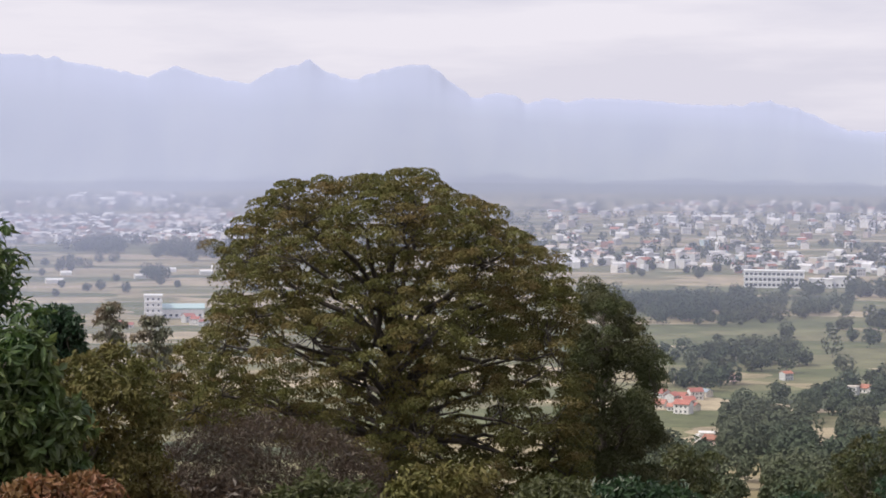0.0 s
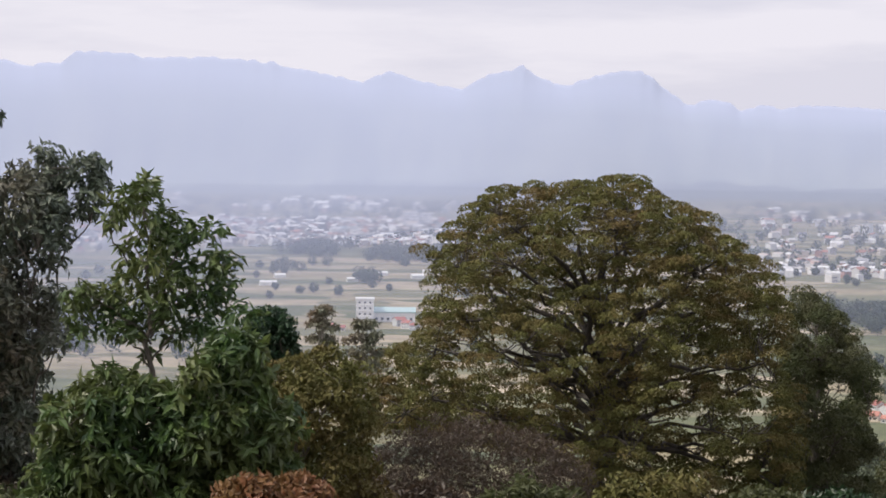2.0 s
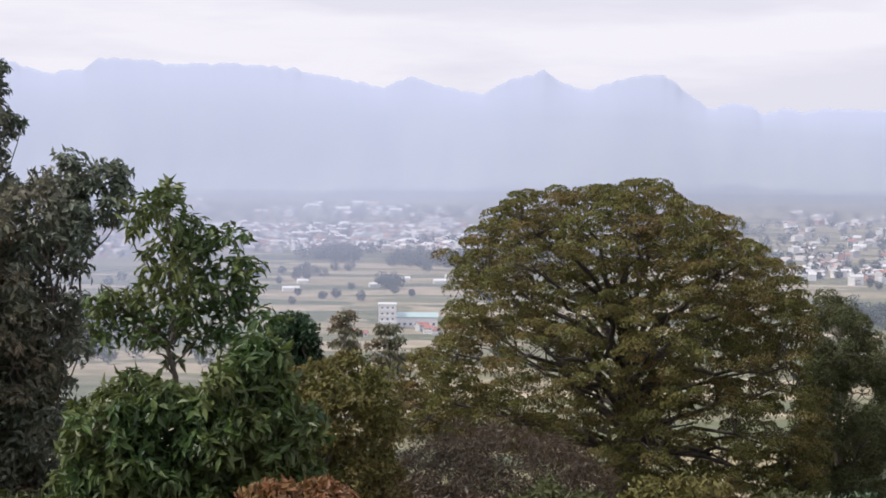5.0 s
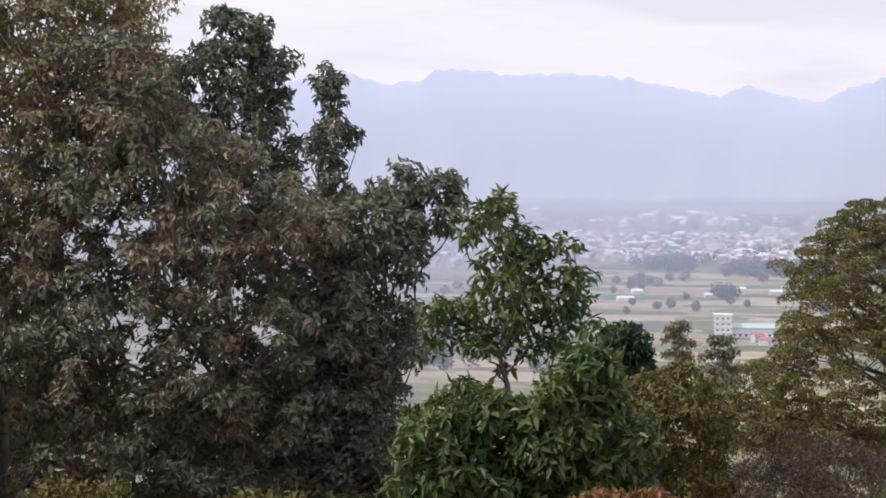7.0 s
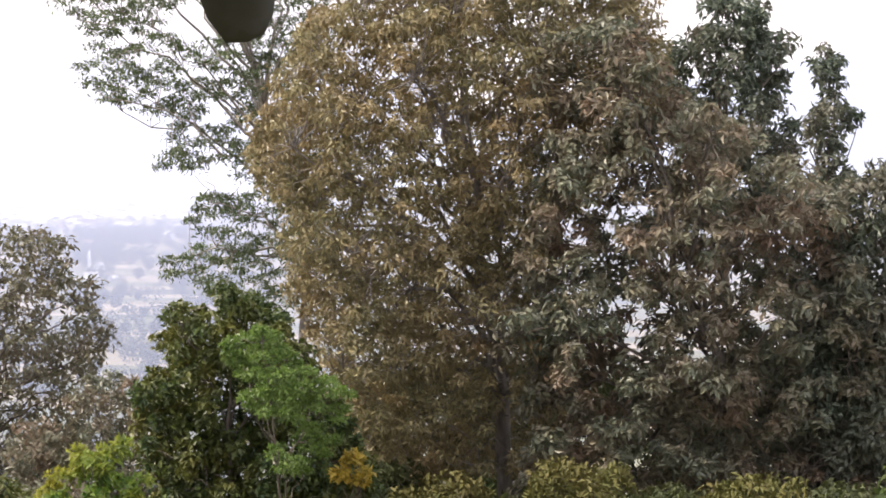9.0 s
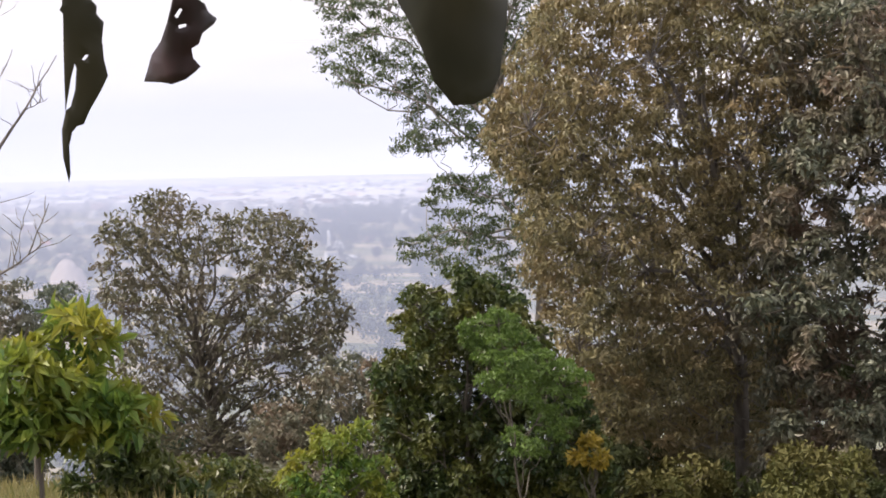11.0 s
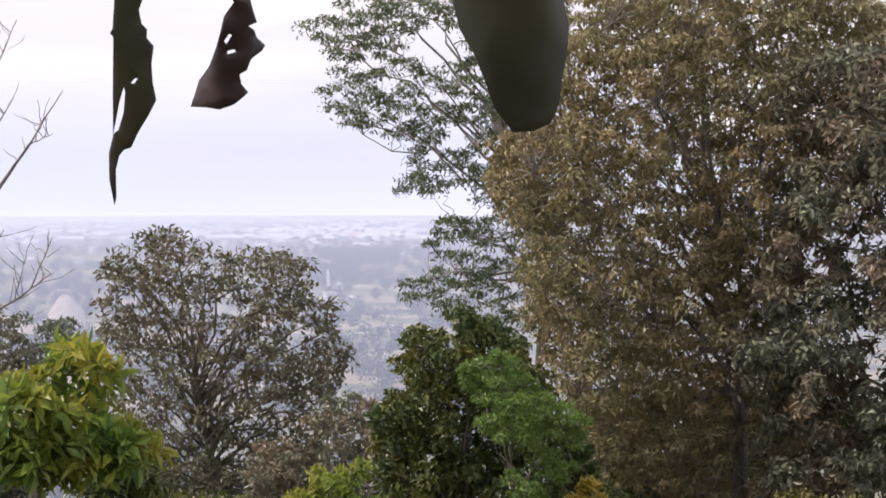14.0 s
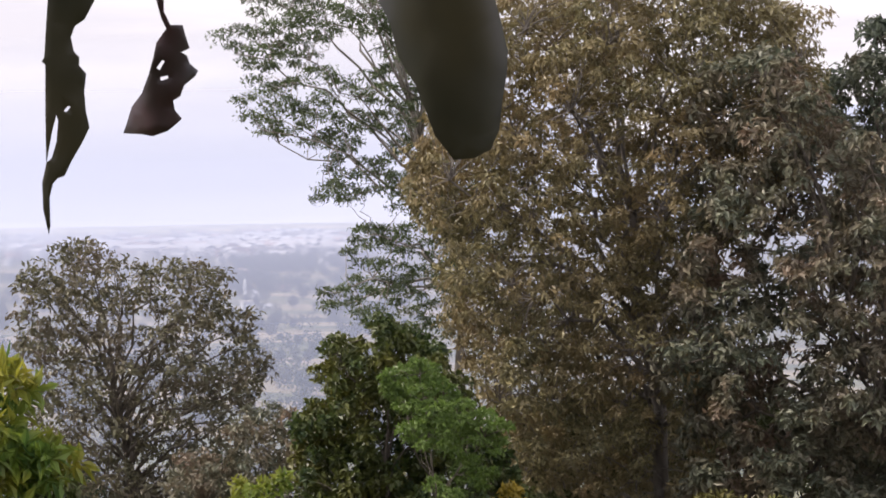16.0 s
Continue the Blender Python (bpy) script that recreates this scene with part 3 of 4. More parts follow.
# darker trees along the slope
CL = mass([(16.48, -0.64), (16.04, -0.17), (15.3, -0.38), (14.71, -0.23), (14.26, -1.29), (14.7, -2.11), (15.44, -1.82), (15.58, -2.78), (16.1, -3.82), (15.46, -4.11), (15.57, -5.29), (16.16, -5.59), (15.86, -6.47), (15.7, -8.52), (15.7, -9.69), (18.81, -9.69), (18.84, -1.76), (17.66, -0.87), (16.92, -0.87)], 250, 9, 0.1, 1.2, 0.42, 0.55, 0.25)
tree("dark_tree", "dark-leaved tree with dense ragged foliage", 16.8, 36, CL, M_DARK, seed=23, pad=0.25, per_pad=68, leaf=0.16, slim=0.42, droop=0.5, trunk_r=0.1, flat=0.9, limbs=18)
SL = mass([(18.12, 2.34), (17.57, 2.28), (17.64, 1.34), (17.11, 0.61), (17.59, 0.16), (17.49, -0.43), (17.07, -0.72), (17.66, -2.2), (18.69, -2.2), (18.22, -0.28), (18.48, 0.6), (17.85, 1.12), (18.47, 1.63)], 60, 10, 0.06, 0.6, 0.2, 0.5, 0.15)
tree("slim_tree", "slim dark tree with a tufted top", 17.9, 40, SL, M_DARK, seed=24, pad=0.16, per_pad=44, leaf=0.16, slim=0.4, droop=0.5, trunk_r=0.07, flat=0.9, limbs=10)
TW = mass([(21.27, 3.72), (20.68, 3.98), (20.32, 3.49), (19.66, 3.62), (19.41, 2.79), (18.82, 2.51), (18.92, 1.48), (19.14, 0.38), (18.43, 0.31), (18.84, -0.73), (19.13, -2.2), (22.5, -2.21), (22.06, -0.3), (22.28, 1.16), (22.07, 2.77), (21.34, 2.99)], 160, 11, 0.1, 1.2, 0.38, 0.5, 0.25)
tree("tall_tree", "tall dark green tree rising above its neighbours", 20.6, 42, TW, M_DARK, seed=25, pad=0.27, per_pad=72, leaf=0.17, slim=0.42, droop=0.4, trunk_r=0.13, flat=0.9, fork_el=-3.5)
MX = mass([(25.2, 3.0), (23.6, 3.6), (22.2, 1.8), (20.5, 0.6), (18.5, -0.4), (17.3, -2.3), (16.3, -5), (16.3, -9.8), (25.8, -9.8), (26.4, -4)], 680, 5, 0.3, 2.2, 0.32, 0.6, 0.5, [(24.59, -1.86, 0.41, 0.59, 0), (22.98, -2.01, 0.89, 0.37, 0.2), (22.84, -4.66, 0.37, 0.37, 0.1), (24.75, -2.59, 0.33, 0.44, 0.1), (20.2, -1.15, 0.44, 0.3, 0.4), (18.75, -3.35, 0.37, 0.44, 0.3)])
tree("mixed_tree", "dusty tree with brown, rust and grey-green leaves", 20.6, 36, MX, M_MIXED, seed=26, pad=0.26, per_pad=72, leaf=0.16, slim=0.4, droop=0.5, trunk_r=0.13, flat=0.9, fork_el=-6.5, limbs=26)

# brown-leaved tree with a forked trunk
FK = mass([(33.21, -0.45), (32.6, 1.16), (31.7, 2.91), (30.58, 4.66), (27.63, 5.94), (24.7, 5.47), (22.51, 3.99), (21.93, 1.94), (22.3, 0.48), (23.48, -0.68), (24.56, -1.71), (24.97, -3.33), (24.98, -5.1), (24.92, -6.57), (25, -8.04), (26.27, -8.77), (28.35, -8.9), (30.58, -8.43), (30.85, -6.23), (31.94, -4.44), (32.13, -2.08)], 1420, 6, 0.12, 2.8, 0.0, 0.8, 0.3, [(26.36, -6.86, 0.33, 2.22, 0.1), (25.95, -5.39, 0.44, 0.89, 0.3), (27.68, 0.24, 0.89, 0.44, 0.6)])
tree("forked_tree", "large tree with dry brown and olive hanging leaves", 26.4, 38, FK, M_BROWN, M_BARK_GREY, 31, pad=0.25, per_pad=70, leaf=0.13, slim=0.36, droop=0.9, trunk_r=0.16, fork_el=-6.6, flat=0.95, limbs=44)
FE = mass([(38.03, 3.54), (37.14, 4.11), (36.97, 5.56), (35.77, 6.86), (31.66, 6.81), (30.81, 4.61), (30.86, 0.94), (30.9, -1.57), (31.83, -4.21), (33.31, -4.19), (35.36, -3.41), (35.13, -2.76), (34.17, -2.4), (34.6, -1.8), (34.15, -1.22), (33.26, -1.16), (33.24, -0.35), (35.32, -0.68), (35.08, 0.27), (33.83, 0.25), (35.88, 0.8), (37.19, 1.41), (37.47, 2.22), (36.87, 2.72)], 410, 17, 0.05, 2.4, 0.12, 0.7, 0.25, [(34.37, 3.2, 0.89, 0.52, 0.2), (35.26, 2.63, 0.59, 0.37, 0.4), (33.37, 0.98, 0.89, 0.3, 0.3), (34.76, -2.39, 0.59, 0.37, 0.5)])
tree("feathery_tree", "airy tree with fine feathery grey-green leaves", 31.5, 46, FE, M_FEATHER, M_BARK_PALE, 32, pad=0.30, per_pad=100, leaf=0.12, slim=0.3, droop=0.25, trunk_r=0.11, fork_el=-3.0, flat=0.55, limbs=34)
tree("glossy_bush", "dense dark green bush with yellowing tips", 33.8, 34, mass([(35.46, -5.62), (35.33, -4.29), (34.88, -3.97), (33.55, -3.68), (32.66, -4.01), (31.78, -4.9), (31.19, -6.23), (30.31, -7.25), (29.87, -8.86), (29.87, -10.46), (35.83, -10.46), (35.74, -8.71), (36.24, -6.94), (35.64, -6.06)], 330, 7, 0.15, 1.2, 0.2, 0.6, 0.3), M_FOREST, seed=33, pad=0.22, per_pad=80, leaf=0.13, slim=0.5, droop=0.25, trunk_r=0.07, category="bush", flat=0.85)
LG = mass([(33.26, -4.9), (32.52, -4.68), (32, -5.34), (31.78, -6.08), (30.9, -6.08), (30.53, -6.81), (30.9, -7.84), (31.2, -8.87), (32.09, -8.58), (32.38, -7.26), (33.27, -6.96), (33.72, -6.81), (33.41, -6.08), (34, -5.33)], 96, 18, 0.0, 0.9, 0.55, 0.35, 0.8)
tree("bright_sapling", "light green feathery sapling in front of a darker bush", 32.2, 30, LG, M_BRIGHT, seed=34, pad=0.14, per_pad=95, leaf=0.09, slim=0.34, droop=0.35, trunk_r=0.025, category="sapling", flat=0.35, limbs=8)

tree("thicket", "shady thicket of dark bushes behind the tall trees", 24.5, 46, mass([(31.0, -10.5), (30.6, -6.6), (28.0, -5.6), (25.0, -5.9), (22.0, -6.0), (19.0, -5.6), (17.6, -7.0), (17.4, -10.5)], 330, 25, 0.2, 1.5, 0.0, 1.0, 0.5), M_BIGDARK, seed=49, pad=0.42, per_pad=90, leaf=0.22, trunk_r=0.08, category="bushes", flat=0.9)

# round twiggy tree and the shrubs round it
TG = mass([(43.2, -3.46), (42.96, -2.29), (42.08, -1.5), (41.64, -1.43), (40.98, -1.51), (40.77, -2.02), (40.04, -1.96), (39.16, -2.11), (38.78, -1.82), (38.27, -2.27), (37.61, -2.5), (37.76, -3.09), (36.88, -3.47), (36.96, -4.28), (36.67, -5.02), (37.13, -6.19), (36.99, -7.52), (37.45, -9.13), (42.47, -9.02), (42.59, -7.13), (42.93, -5.37), (43.07, -4.49)], 480, 8, 0.08, 2.2, 0.2, 0.5, 0.3, [(40.38, -6.3, 2.07, 1.04, 0.6), (40.21, -4.53, 1.63, 0.89, 0.75), (41.52, -3.63, 0.37, 0.44, 0.3), (39.46, -3.22, 0.44, 0.37, 0.3), (37.85, -4.27, 0.44, 0.37, 0.3)])
tree("twiggy_tree", "round sparse tree, grey twigs showing through thin leaves", 40.2, 45, TG, M_TWIGGY, M_BARK, 41, pad=0.24, per_pad=34, leaf=0.15, slim=0.42, droop=0.2, trunk_r=0.10, fork_el=-8.2, flat=0.85, limbs=64)
tree("brown_shrub", "low brown and green shrub on the slope", 37.0, 38, mass([(39.4, -8.4), (38.4, -7.0), (37.2, -5.9), (35.8, -5.7), (34.8, -7), (34.8, -10), (39.7, -10)], 104, 9, 0.2, 1.0), M_MIXED, seed=42, pad=0.25, per_pad=72, leaf=0.13, trunk_r=0.05, category="shrub", flat=0.8)
tree("yellow_shrub", "small shrub with yellow-green leaves", 36.8, 24, mass([(38.4, -10.5), (37.9, -8.6), (36.8, -7.5), (35.8, -8.4), (35.1, -10.5)], 44, 10, 0.15, 0.4, 0.5, 0.4, 0.9), M_YELLOW, seed=43, pad=0.14, per_pad=57, leaf=0.11, trunk_r=0.025, category="shrub")
tree("golden_shrub", "little shrub with golden dry leaves", 30.3, 30, [(30.35, -8.25, 0.22, 0.2, 0, 1), (30.65, -8.6, 0.2, 0.18, 0, 0.8), (30.1, -8.7, 0.18, 0.2, 0, 0.7)], M_GOLD, seed=44, pad=0.08, pads=10, per_pad=22, leaf=0.12, trunk_r=0.02, category="shrub", limbs=5)
YB = mass([(43.86, -4.47), (43.36, -4.7), (42.86, -5.22), (43.09, -5.95), (43.46, -6.52), (41.71, -6.86), (41.54, -7.23), (42.46, -7.79), (43.63, -7.97), (44.93, -8.08), (46.08, -7.68), (46.78, -7.01), (46.27, -6.59), (45.97, -5.88), (45.32, -5.31), (44.45, -5.19), (44.3, -4.76)], 105, 19, 0.06, 0.6, 0.2, 0.45, 0.2, [(44.19, -6.65, 0.89, 0.21, 0.1), (45.63, -6.61, 0.59, 0.21, 0.3), (43.74, -5.64, 0.3, 0.3, 0.3)])
tree("yellow_green_tree", "young tree with broad sunlit yellow-green leaves", 44.72, 20, YB, M_YELLOW, M_BARK, 45, pad=0.15, per_pad=24, leaf=0.20, slim=0.36, droop=0.12, trunk_r=0.024, fork_el=-7.8, flat=0.35, limbs=12)
tree("low_green_shrub", "low dark green shrub with yellowish shoots", 42.4, 21, mass([(44.2, -10.5), (43.7, -8.1), (42.4, -7.7), (41.3, -8.4), (40.4, -9.6), (40.2, -10.5)], 78, 20, 0.15, 0.5), M_FOREST, seed=48, pad=0.15, per_pad=57, leaf=0.13, trunk_r=0.025, category="shrub")
tree("background_tree", "small dark tree on the far side of the slope", 44.9, 72, mass([(45.1, -3.4), (44.2, -3.9), (43.6, -4.6), (43.8, -5.4), (46.0, -5.6), (46.1, -4.4), (45.6, -3.9)], 31, 21, 0.15, 1.5, 0.3, 0.6), M_DARK, seed=46, pad=0.48, per_pad=83, leaf=0.22, trunk_r=0.12, limbs=8)
tree("brown_tree", "brown-leaved tree at the edge of the clearing", 47.2, 48, mass([(49.6, -3), (47.0, -2.2), (45.8, -3.4), (45.5, -6), (46, -9), (49.6, -9)], 104, 12, 0.2, 1.5), M_MIXED, seed=47, pad=0.34, per_pad=76, leaf=0.16, trunk_r=0.12, flat=0.8)

# trees between the slender tree and the spreading tree
tree("round_tree", "small deep green tree with a ragged flat-topped crown", 10.1, 64, mass([(10.9, -5.24), (10.75, -4.4), (10.28, -4.02), (9.87, -4.29), (9.46, -4.37), (9.54, -5.02), (9.39, -5.9), (10.79, -5.9)], 90, 22, 0.1, 0.9, 0.2, 0.5, 0.3), M_DEEP, seed=51, pad=0.24, per_pad=60, leaf=0.18, trunk_r=0.12)
for k, (a, e0, rr0, half) in enumerate([(8.8, -4.25, 62, 0.42), (7.65, -4.6, 60, 0.45)]):
    rng = np.random.default_rng(70 + k)
    tiers = []
    for i in range(4):
        for q in (-1.0, -0.35, 0.35, 1.0):
            tiers.append((a + half * q * rng.uniform(0.35, 0.95) * (0.7 + 0.15 * i), e0 - 0.38 * i - 0.12 * abs(q) + rng.uniform(-0.1, 0.1), half * rng.uniform(0.2, 0.42), 0.10, rng.uniform(-0.5, 0.5), 0.6))
    tree("tiered_tree", "young tree with thin reddish leaves in flat tiers", a, rr0, tiers, M_MIXED, M_BARK_PALE, 52 + k, pad=0.22, pads=8, per_pad=26, leaf=0.15, trunk_r=0.06, flat=0.35, group="tiered trees", fork_el=e0 - 1.9)
tree("olive_bush", "bushy olive-brown tree below the tiered trees", 9.1, 52, mass([(11.6, -10), (11.1, -6.4), (9.8, -5.5), (8.8, -5.0), (7.7, -5.5), (7.0, -7.5), (7.0, -10)], 230, 14, 0.3, 2.0), M_BIG, seed=54, pad=0.37, pads=24, per_pad=83, leaf=0.17, trunk_r=0.1, flat=0.8)
tree("rust_shrub", "low shrub with rust-red and olive leaves", 9.8, 26, dome(8.2, 11.8, -10.6, -8.6, 10, 15, 0.6, r=26), M_RUST, seed=55, pad=0.18, pads=18, per_pad=49, leaf=0.12, trunk_r=0.03, category="shrub")
tree("dry_brush", "tangle of dry brown brushwood under the trees", 5.0, 64, mass([(8.8, -11), (8.3, -7.9), (6.0, -7.1), (3.0, -7.2), (1.6, -8.0), (1.4, -11)], 430, 16, 0.2, 3.0), M_DRY, seed=56, pad=0.57, pads=18, per_pad=110, leaf=0.17, slim=0.2, trunk_r=0.06, category="brushwood")

# undergrowth along the brow of the slope
UNDER = [(29.9, 37, M_BIGDARK), (27.8, 36, M_BIG), (25.4, 36, M_BIGDARK), (39.5, 26, M_FOREST), (38.4, 29, M_MIXED), (41.2, 27, M_TWIGGY), (3.4, 58, M_BIGDARK), (6.2, 60, M_DRY), (-5.2, 70, M_DEEP), (-2.6, 60, M_BIGDARK), (0.2, 56, M_BIG), (14.8, 40, M_DARK), (17.6, 34, M_BIGDARK), (19.8, 32, M_BIG), (22.2, 33, M_BIGDARK), (24.4, 32, M_BIG), (26.8, 44, M_FOREST), (28.8, 42, M_BIGDARK), (31.0, 40, M_DARK), (38.8, 36, M_TWIGGY), (40.6, 38, M_FOREST), (34.6, 40, M_DEEP)]
for k, (a, r0, mt) in enumerate(UNDER):
    tops_el = -8.3 - 0.5 * ((k * 7) % 5) / 5
    tree("undergrowth_bush", "untidy shaded bush on the brow of the slope", a, r0, mass([(a + 1.7, -11), (a + 1.3, tops_el - 0.6), (a, tops_el), (a - 1.3, tops_el - 0.4), (a - 1.7, -11)], 120, 80 + k, 0.25, 1.5), mt, seed=90 + k, pad=0.0065 * r0, per_pad=40, leaf=0.0042 * r0, trunk_r=0.04, category="bush", group="undergrowth bushes", flat=0.8)

# trees lower down the slope
for k, (a, e, r0, mt) in enumerate([(-6.6, -7.5, 150, M_BIGDARK), (-5.4, -9.0, 130, M_BIGDARK), (-11.2, -7.1, 190, M_BIGDARK), (-9.4, -8.6, 170, M_DEEP), (-8.0, -9.0, 160, M_DARK), (-12.2, -7.9, 180, M_DEEP), (-10.4, -8.2, 210, M_BIGDARK), (17.4, -5.6, 120, M_DARK), (12.6, -8.6, 120, M_DEEP), (45.9, -6.4, 110, M_DARK), (41.8, -7.3, 120, M_DEEP), (38.4, -7.0, 140, M_DEEP)]):
    tree("slope_tree", "dark bushy tree on the lower slope", a, r0, mass([(a + 1.0, e - 3.0), (a + 0.9, e - 0.9), (a + 0.3, e - 0.1), (a - 0.4, e), (a - 0.9, e - 0.8), (a - 1.0, e - 3.0)], 110, 120 + k, 0.15, 2.5), mt, seed=130 + k, pad=0.6, per_pad=50, leaf=0.36, slim=0.5, trunk_r=0.2, group="slope trees", flat=0.8)

# bare tree
BARE = [((46.41, -8.9), (46.40, -4.2), 0.13, 0.10), ((46.40, -4.2), (46.04, 0.6), 0.10, 0.06), ((46.04, 0.6), (45.68, 4.4), 0.06, 0.03), ((46.25, -1.2), (44.9, 0.7), 0.045, 0.02), ((44.9, 0.7), (44.05, 2.1), 0.02, 0.008),
        ((44.9, 0.7), (44.3, 1.0), 0.012, 0.005), ((46.2, -0.2), (47.0, 2.2), 0.045, 0.015), ((46.04, 0.6), (45.3, 1.9), 0.02, 0.006), ((45.75, 2.6), (45.2, 3.9), 0.015, 0.006), ((46.35, -4.0), (44.9, -3.0), 0.035, 0.015),
        ((44.9, -3.0), (44.35, -1.7), 0.015, 0.006), ((45.3, -3.3), (45.0, -2.2), 0.012, 0.005), ((44.9, -3.0), (44.3, -2.6), 0.012, 0.005), ((46.38, -4.4), (47.3, -0.8), 0.04, 0.012), ((46.3, -2.4), (45.6, -1.6), 0.02, 0.006),
        ((46.9, -2.4), (46.6, -1.0), 0.015, 0.006)]
rng = np.random.default_rng(61)
bare = tagged(new("bare_tree"), "leafless tree with pale smooth trunk and thin twigs", "tree")
foot = polar(46.41, 32)
foot.z = ground_at(foot.x, foot.y)
bare.location = foot
for i, (a, b, r0, r1) in enumerate(BARE):
    off = rng.uniform(-0.4, 0.4) if i > 2 else 0.0
    start = sight(*a, 32) - foot
    if i == 0:
        start.z = -0.3
    v, f = tubes([bend(start, sight(*b, 32 + off) - foot, r0 * 0.8, r1 * 0.8, rng, 0, 0.05)], 8)
    child("trunk" if i < 3 else "branch", mesh_of("branch", v, f, M_BARK_GREY, True), bare)
    if i > 1:
        for q in rng.uniform(0.25, 0.95, 5):
            p0 = start.lerp(sight(*b, 32 + off) - foot, q)
            p1 = p0 + Vector((rng.normal(0, 0.22), rng.normal(0, 0.15), rng.uniform(0.12, 0.42)))
            v, f = tubes([bend(p0, p1, 0.007, 0.003, rng, 0, 0.10, 3)], 4)
            child("twig", mesh_of("twig", v, f, M_BARK_GREY, True), bare)


# ---- valley woods ----
def woods(name, label, patches, seed, per=60, leaf=1.3, mat=M_WOODS):
    """Many small trees in one mesh: patches of bearing from, to, distance from, to, number, height."""
    rng = np.random.default_rng(seed)
    base, axis, stems, skin = [], [], [], []
    for a0, a1, r0, r1, n, tall in patches:
        a = np.radians((a0 + a1) / 2 + (a1 - a0) / 2 * np.clip(rng.normal(0, 0.6, n), -1.5, 1.5)) if a1 - a0 < 6 else np.radians(rng.uniform(a0, a1, n))
        r = (r0 + r1) / 2 + (r1 - r0) / 2 * np.clip(rng.normal(0, 0.6, n), -1.4, 1.4)
        if a1 - a0 >= 6:
            lie = np.array([noise.noise(Vector((p * 40, q * 0.006, seed))) for p, q in zip(a, r)])
            a, r = a[lie > -0.12], r[lie > -0.12]
        x, y = -r * np.sin(a), r * np.cos(a)
        z = height(x, y)
        for px, py, pz in zip(x, y, z):
            h = tall * rng.uniform(0.55, 1.2)
            w = h * rng.uniform(0.32, 0.55)
            d = rng.normal(0, 1, (per, 3))
            d /= np.linalg.norm(d, axis=1, keepdims=True)
            lump = 1 + 0.32 * np.sin(d[:, :1] * 4 + rng.uniform(0, 6)) * np.cos(d[:, 1:2] * 4 + d[:, 2:] * 3 + rng.uniform(0, 6))
            base.append(np.array([px, py, pz + h * 0.6]) + d * lump * np.array([w, w, h * 0.42]) * rng.uniform(0.82, 1, (per, 1)))
            skin.append(d + np.array([0, 0, 0.2]))
            axis.append(np.cross(d, rng.normal(0, 1, (per, 3))) + 0.25 * d)
            stems.append([((px, py, pz - 0.3), 0.2), ((px, py, pz + h * 0.5), 0.1)])
    base, axis = np.concatenate(base), np.concatenate(axis)
    ln = leaf * rng.uniform(0.7, 1.4, len(base))
    thing = tagged(new(name), label, "woods", kind="stuff")
    v, f = tubes(stems, 3)
    child("trunk", mesh_of("trunk", v, f, M_BARK), thing, kind="stuff")
    child("foliage", leaf_mesh("foliage", base, axis, ln, ln * 0.75, mat, rng, 0.15, np.concatenate(skin)), thing, kind="stuff")


woods("near_woods", "dark green woods at the foot of the hill", [(-14, -7.3, 560, 820, 420, 9), (-7.3, -5, 540, 670, 90, 8), (-14, -5, 330, 540, 90, 9), (9, 18, 520, 760, 40, 8), (33, 48, 480, 800, 230, 9)], 201, 230, 1.15)
woods("valley_woods", "hazy belts of trees between the fields", [
    (-9.2, -4.2, 1240, 1380, 170, 10), (-9.8, -6.2, 980, 1060, 60, 9), (-14, -8.8, 1440, 1560, 70, 8), (-7.5, -6, 890, 930, 16, 8), (-14, -10, 820, 1000, 30, 8), (-14, -3, 1650, 1900, 60, 7), (-12, -9.5, 1080, 1250, 20, 8),
    (8.3, 9.6, 1960, 2100, 60, 12), (5.6, 7.4, 1880, 2020, 90, 11), (7.4, 7.8, 1580, 1620, 10, 10), (9, 11, 1700, 1800, 12, 8), (4, 18, 1000, 1900, 60, 7), (14, 18, 1000, 1300, 60, 9),
    (33, 48, 850, 1350, 340, 10), (33, 36.2, 1350, 2300, 110, 11), (38, 48, 1350, 2300, 300, 11), (36.2, 38, 1350, 1560, 30, 7), (36.2, 38, 1850, 2300, 60, 11), (34, 38, 2300, 2700, 150, 12)], 202, 110, 1.7)
woods("far_woods", "dim lines of trees far across the valley", [(-14, 18, 2000, 3000, 420, 10), (-14, 4, 2600, 3900, 420, 12), (4, 18, 3050, 3950, 620, 14), (33, 48, 2600, 3900, 420, 11), (-14, 6, 1900, 2200, 160, 8), (-14, -2, 1700, 2000, 160, 7), (5, 18, 2150, 2800, 260, 8)], 203, 34, 2.6)


# ---- houses ----
def box(bm, x0, x1, y0, y1, z0, z1):
    v = [bm.verts.new(p) for p in ((x0, y0, z0), (x1, y0, z0), (x1, y1, z0), (x0, y1, z0), (x0, y0, z1), (x1, y0, z1), (x1, y1, z1), (x0, y1, z1))]
    for q in ((3, 2, 1, 0), (4, 5, 6, 7), (0, 1, 5, 4), (1, 2, 6, 5), (2, 3, 7, 6), (3, 0, 4, 7)):
        bm.faces.new([v[i] for i in q])


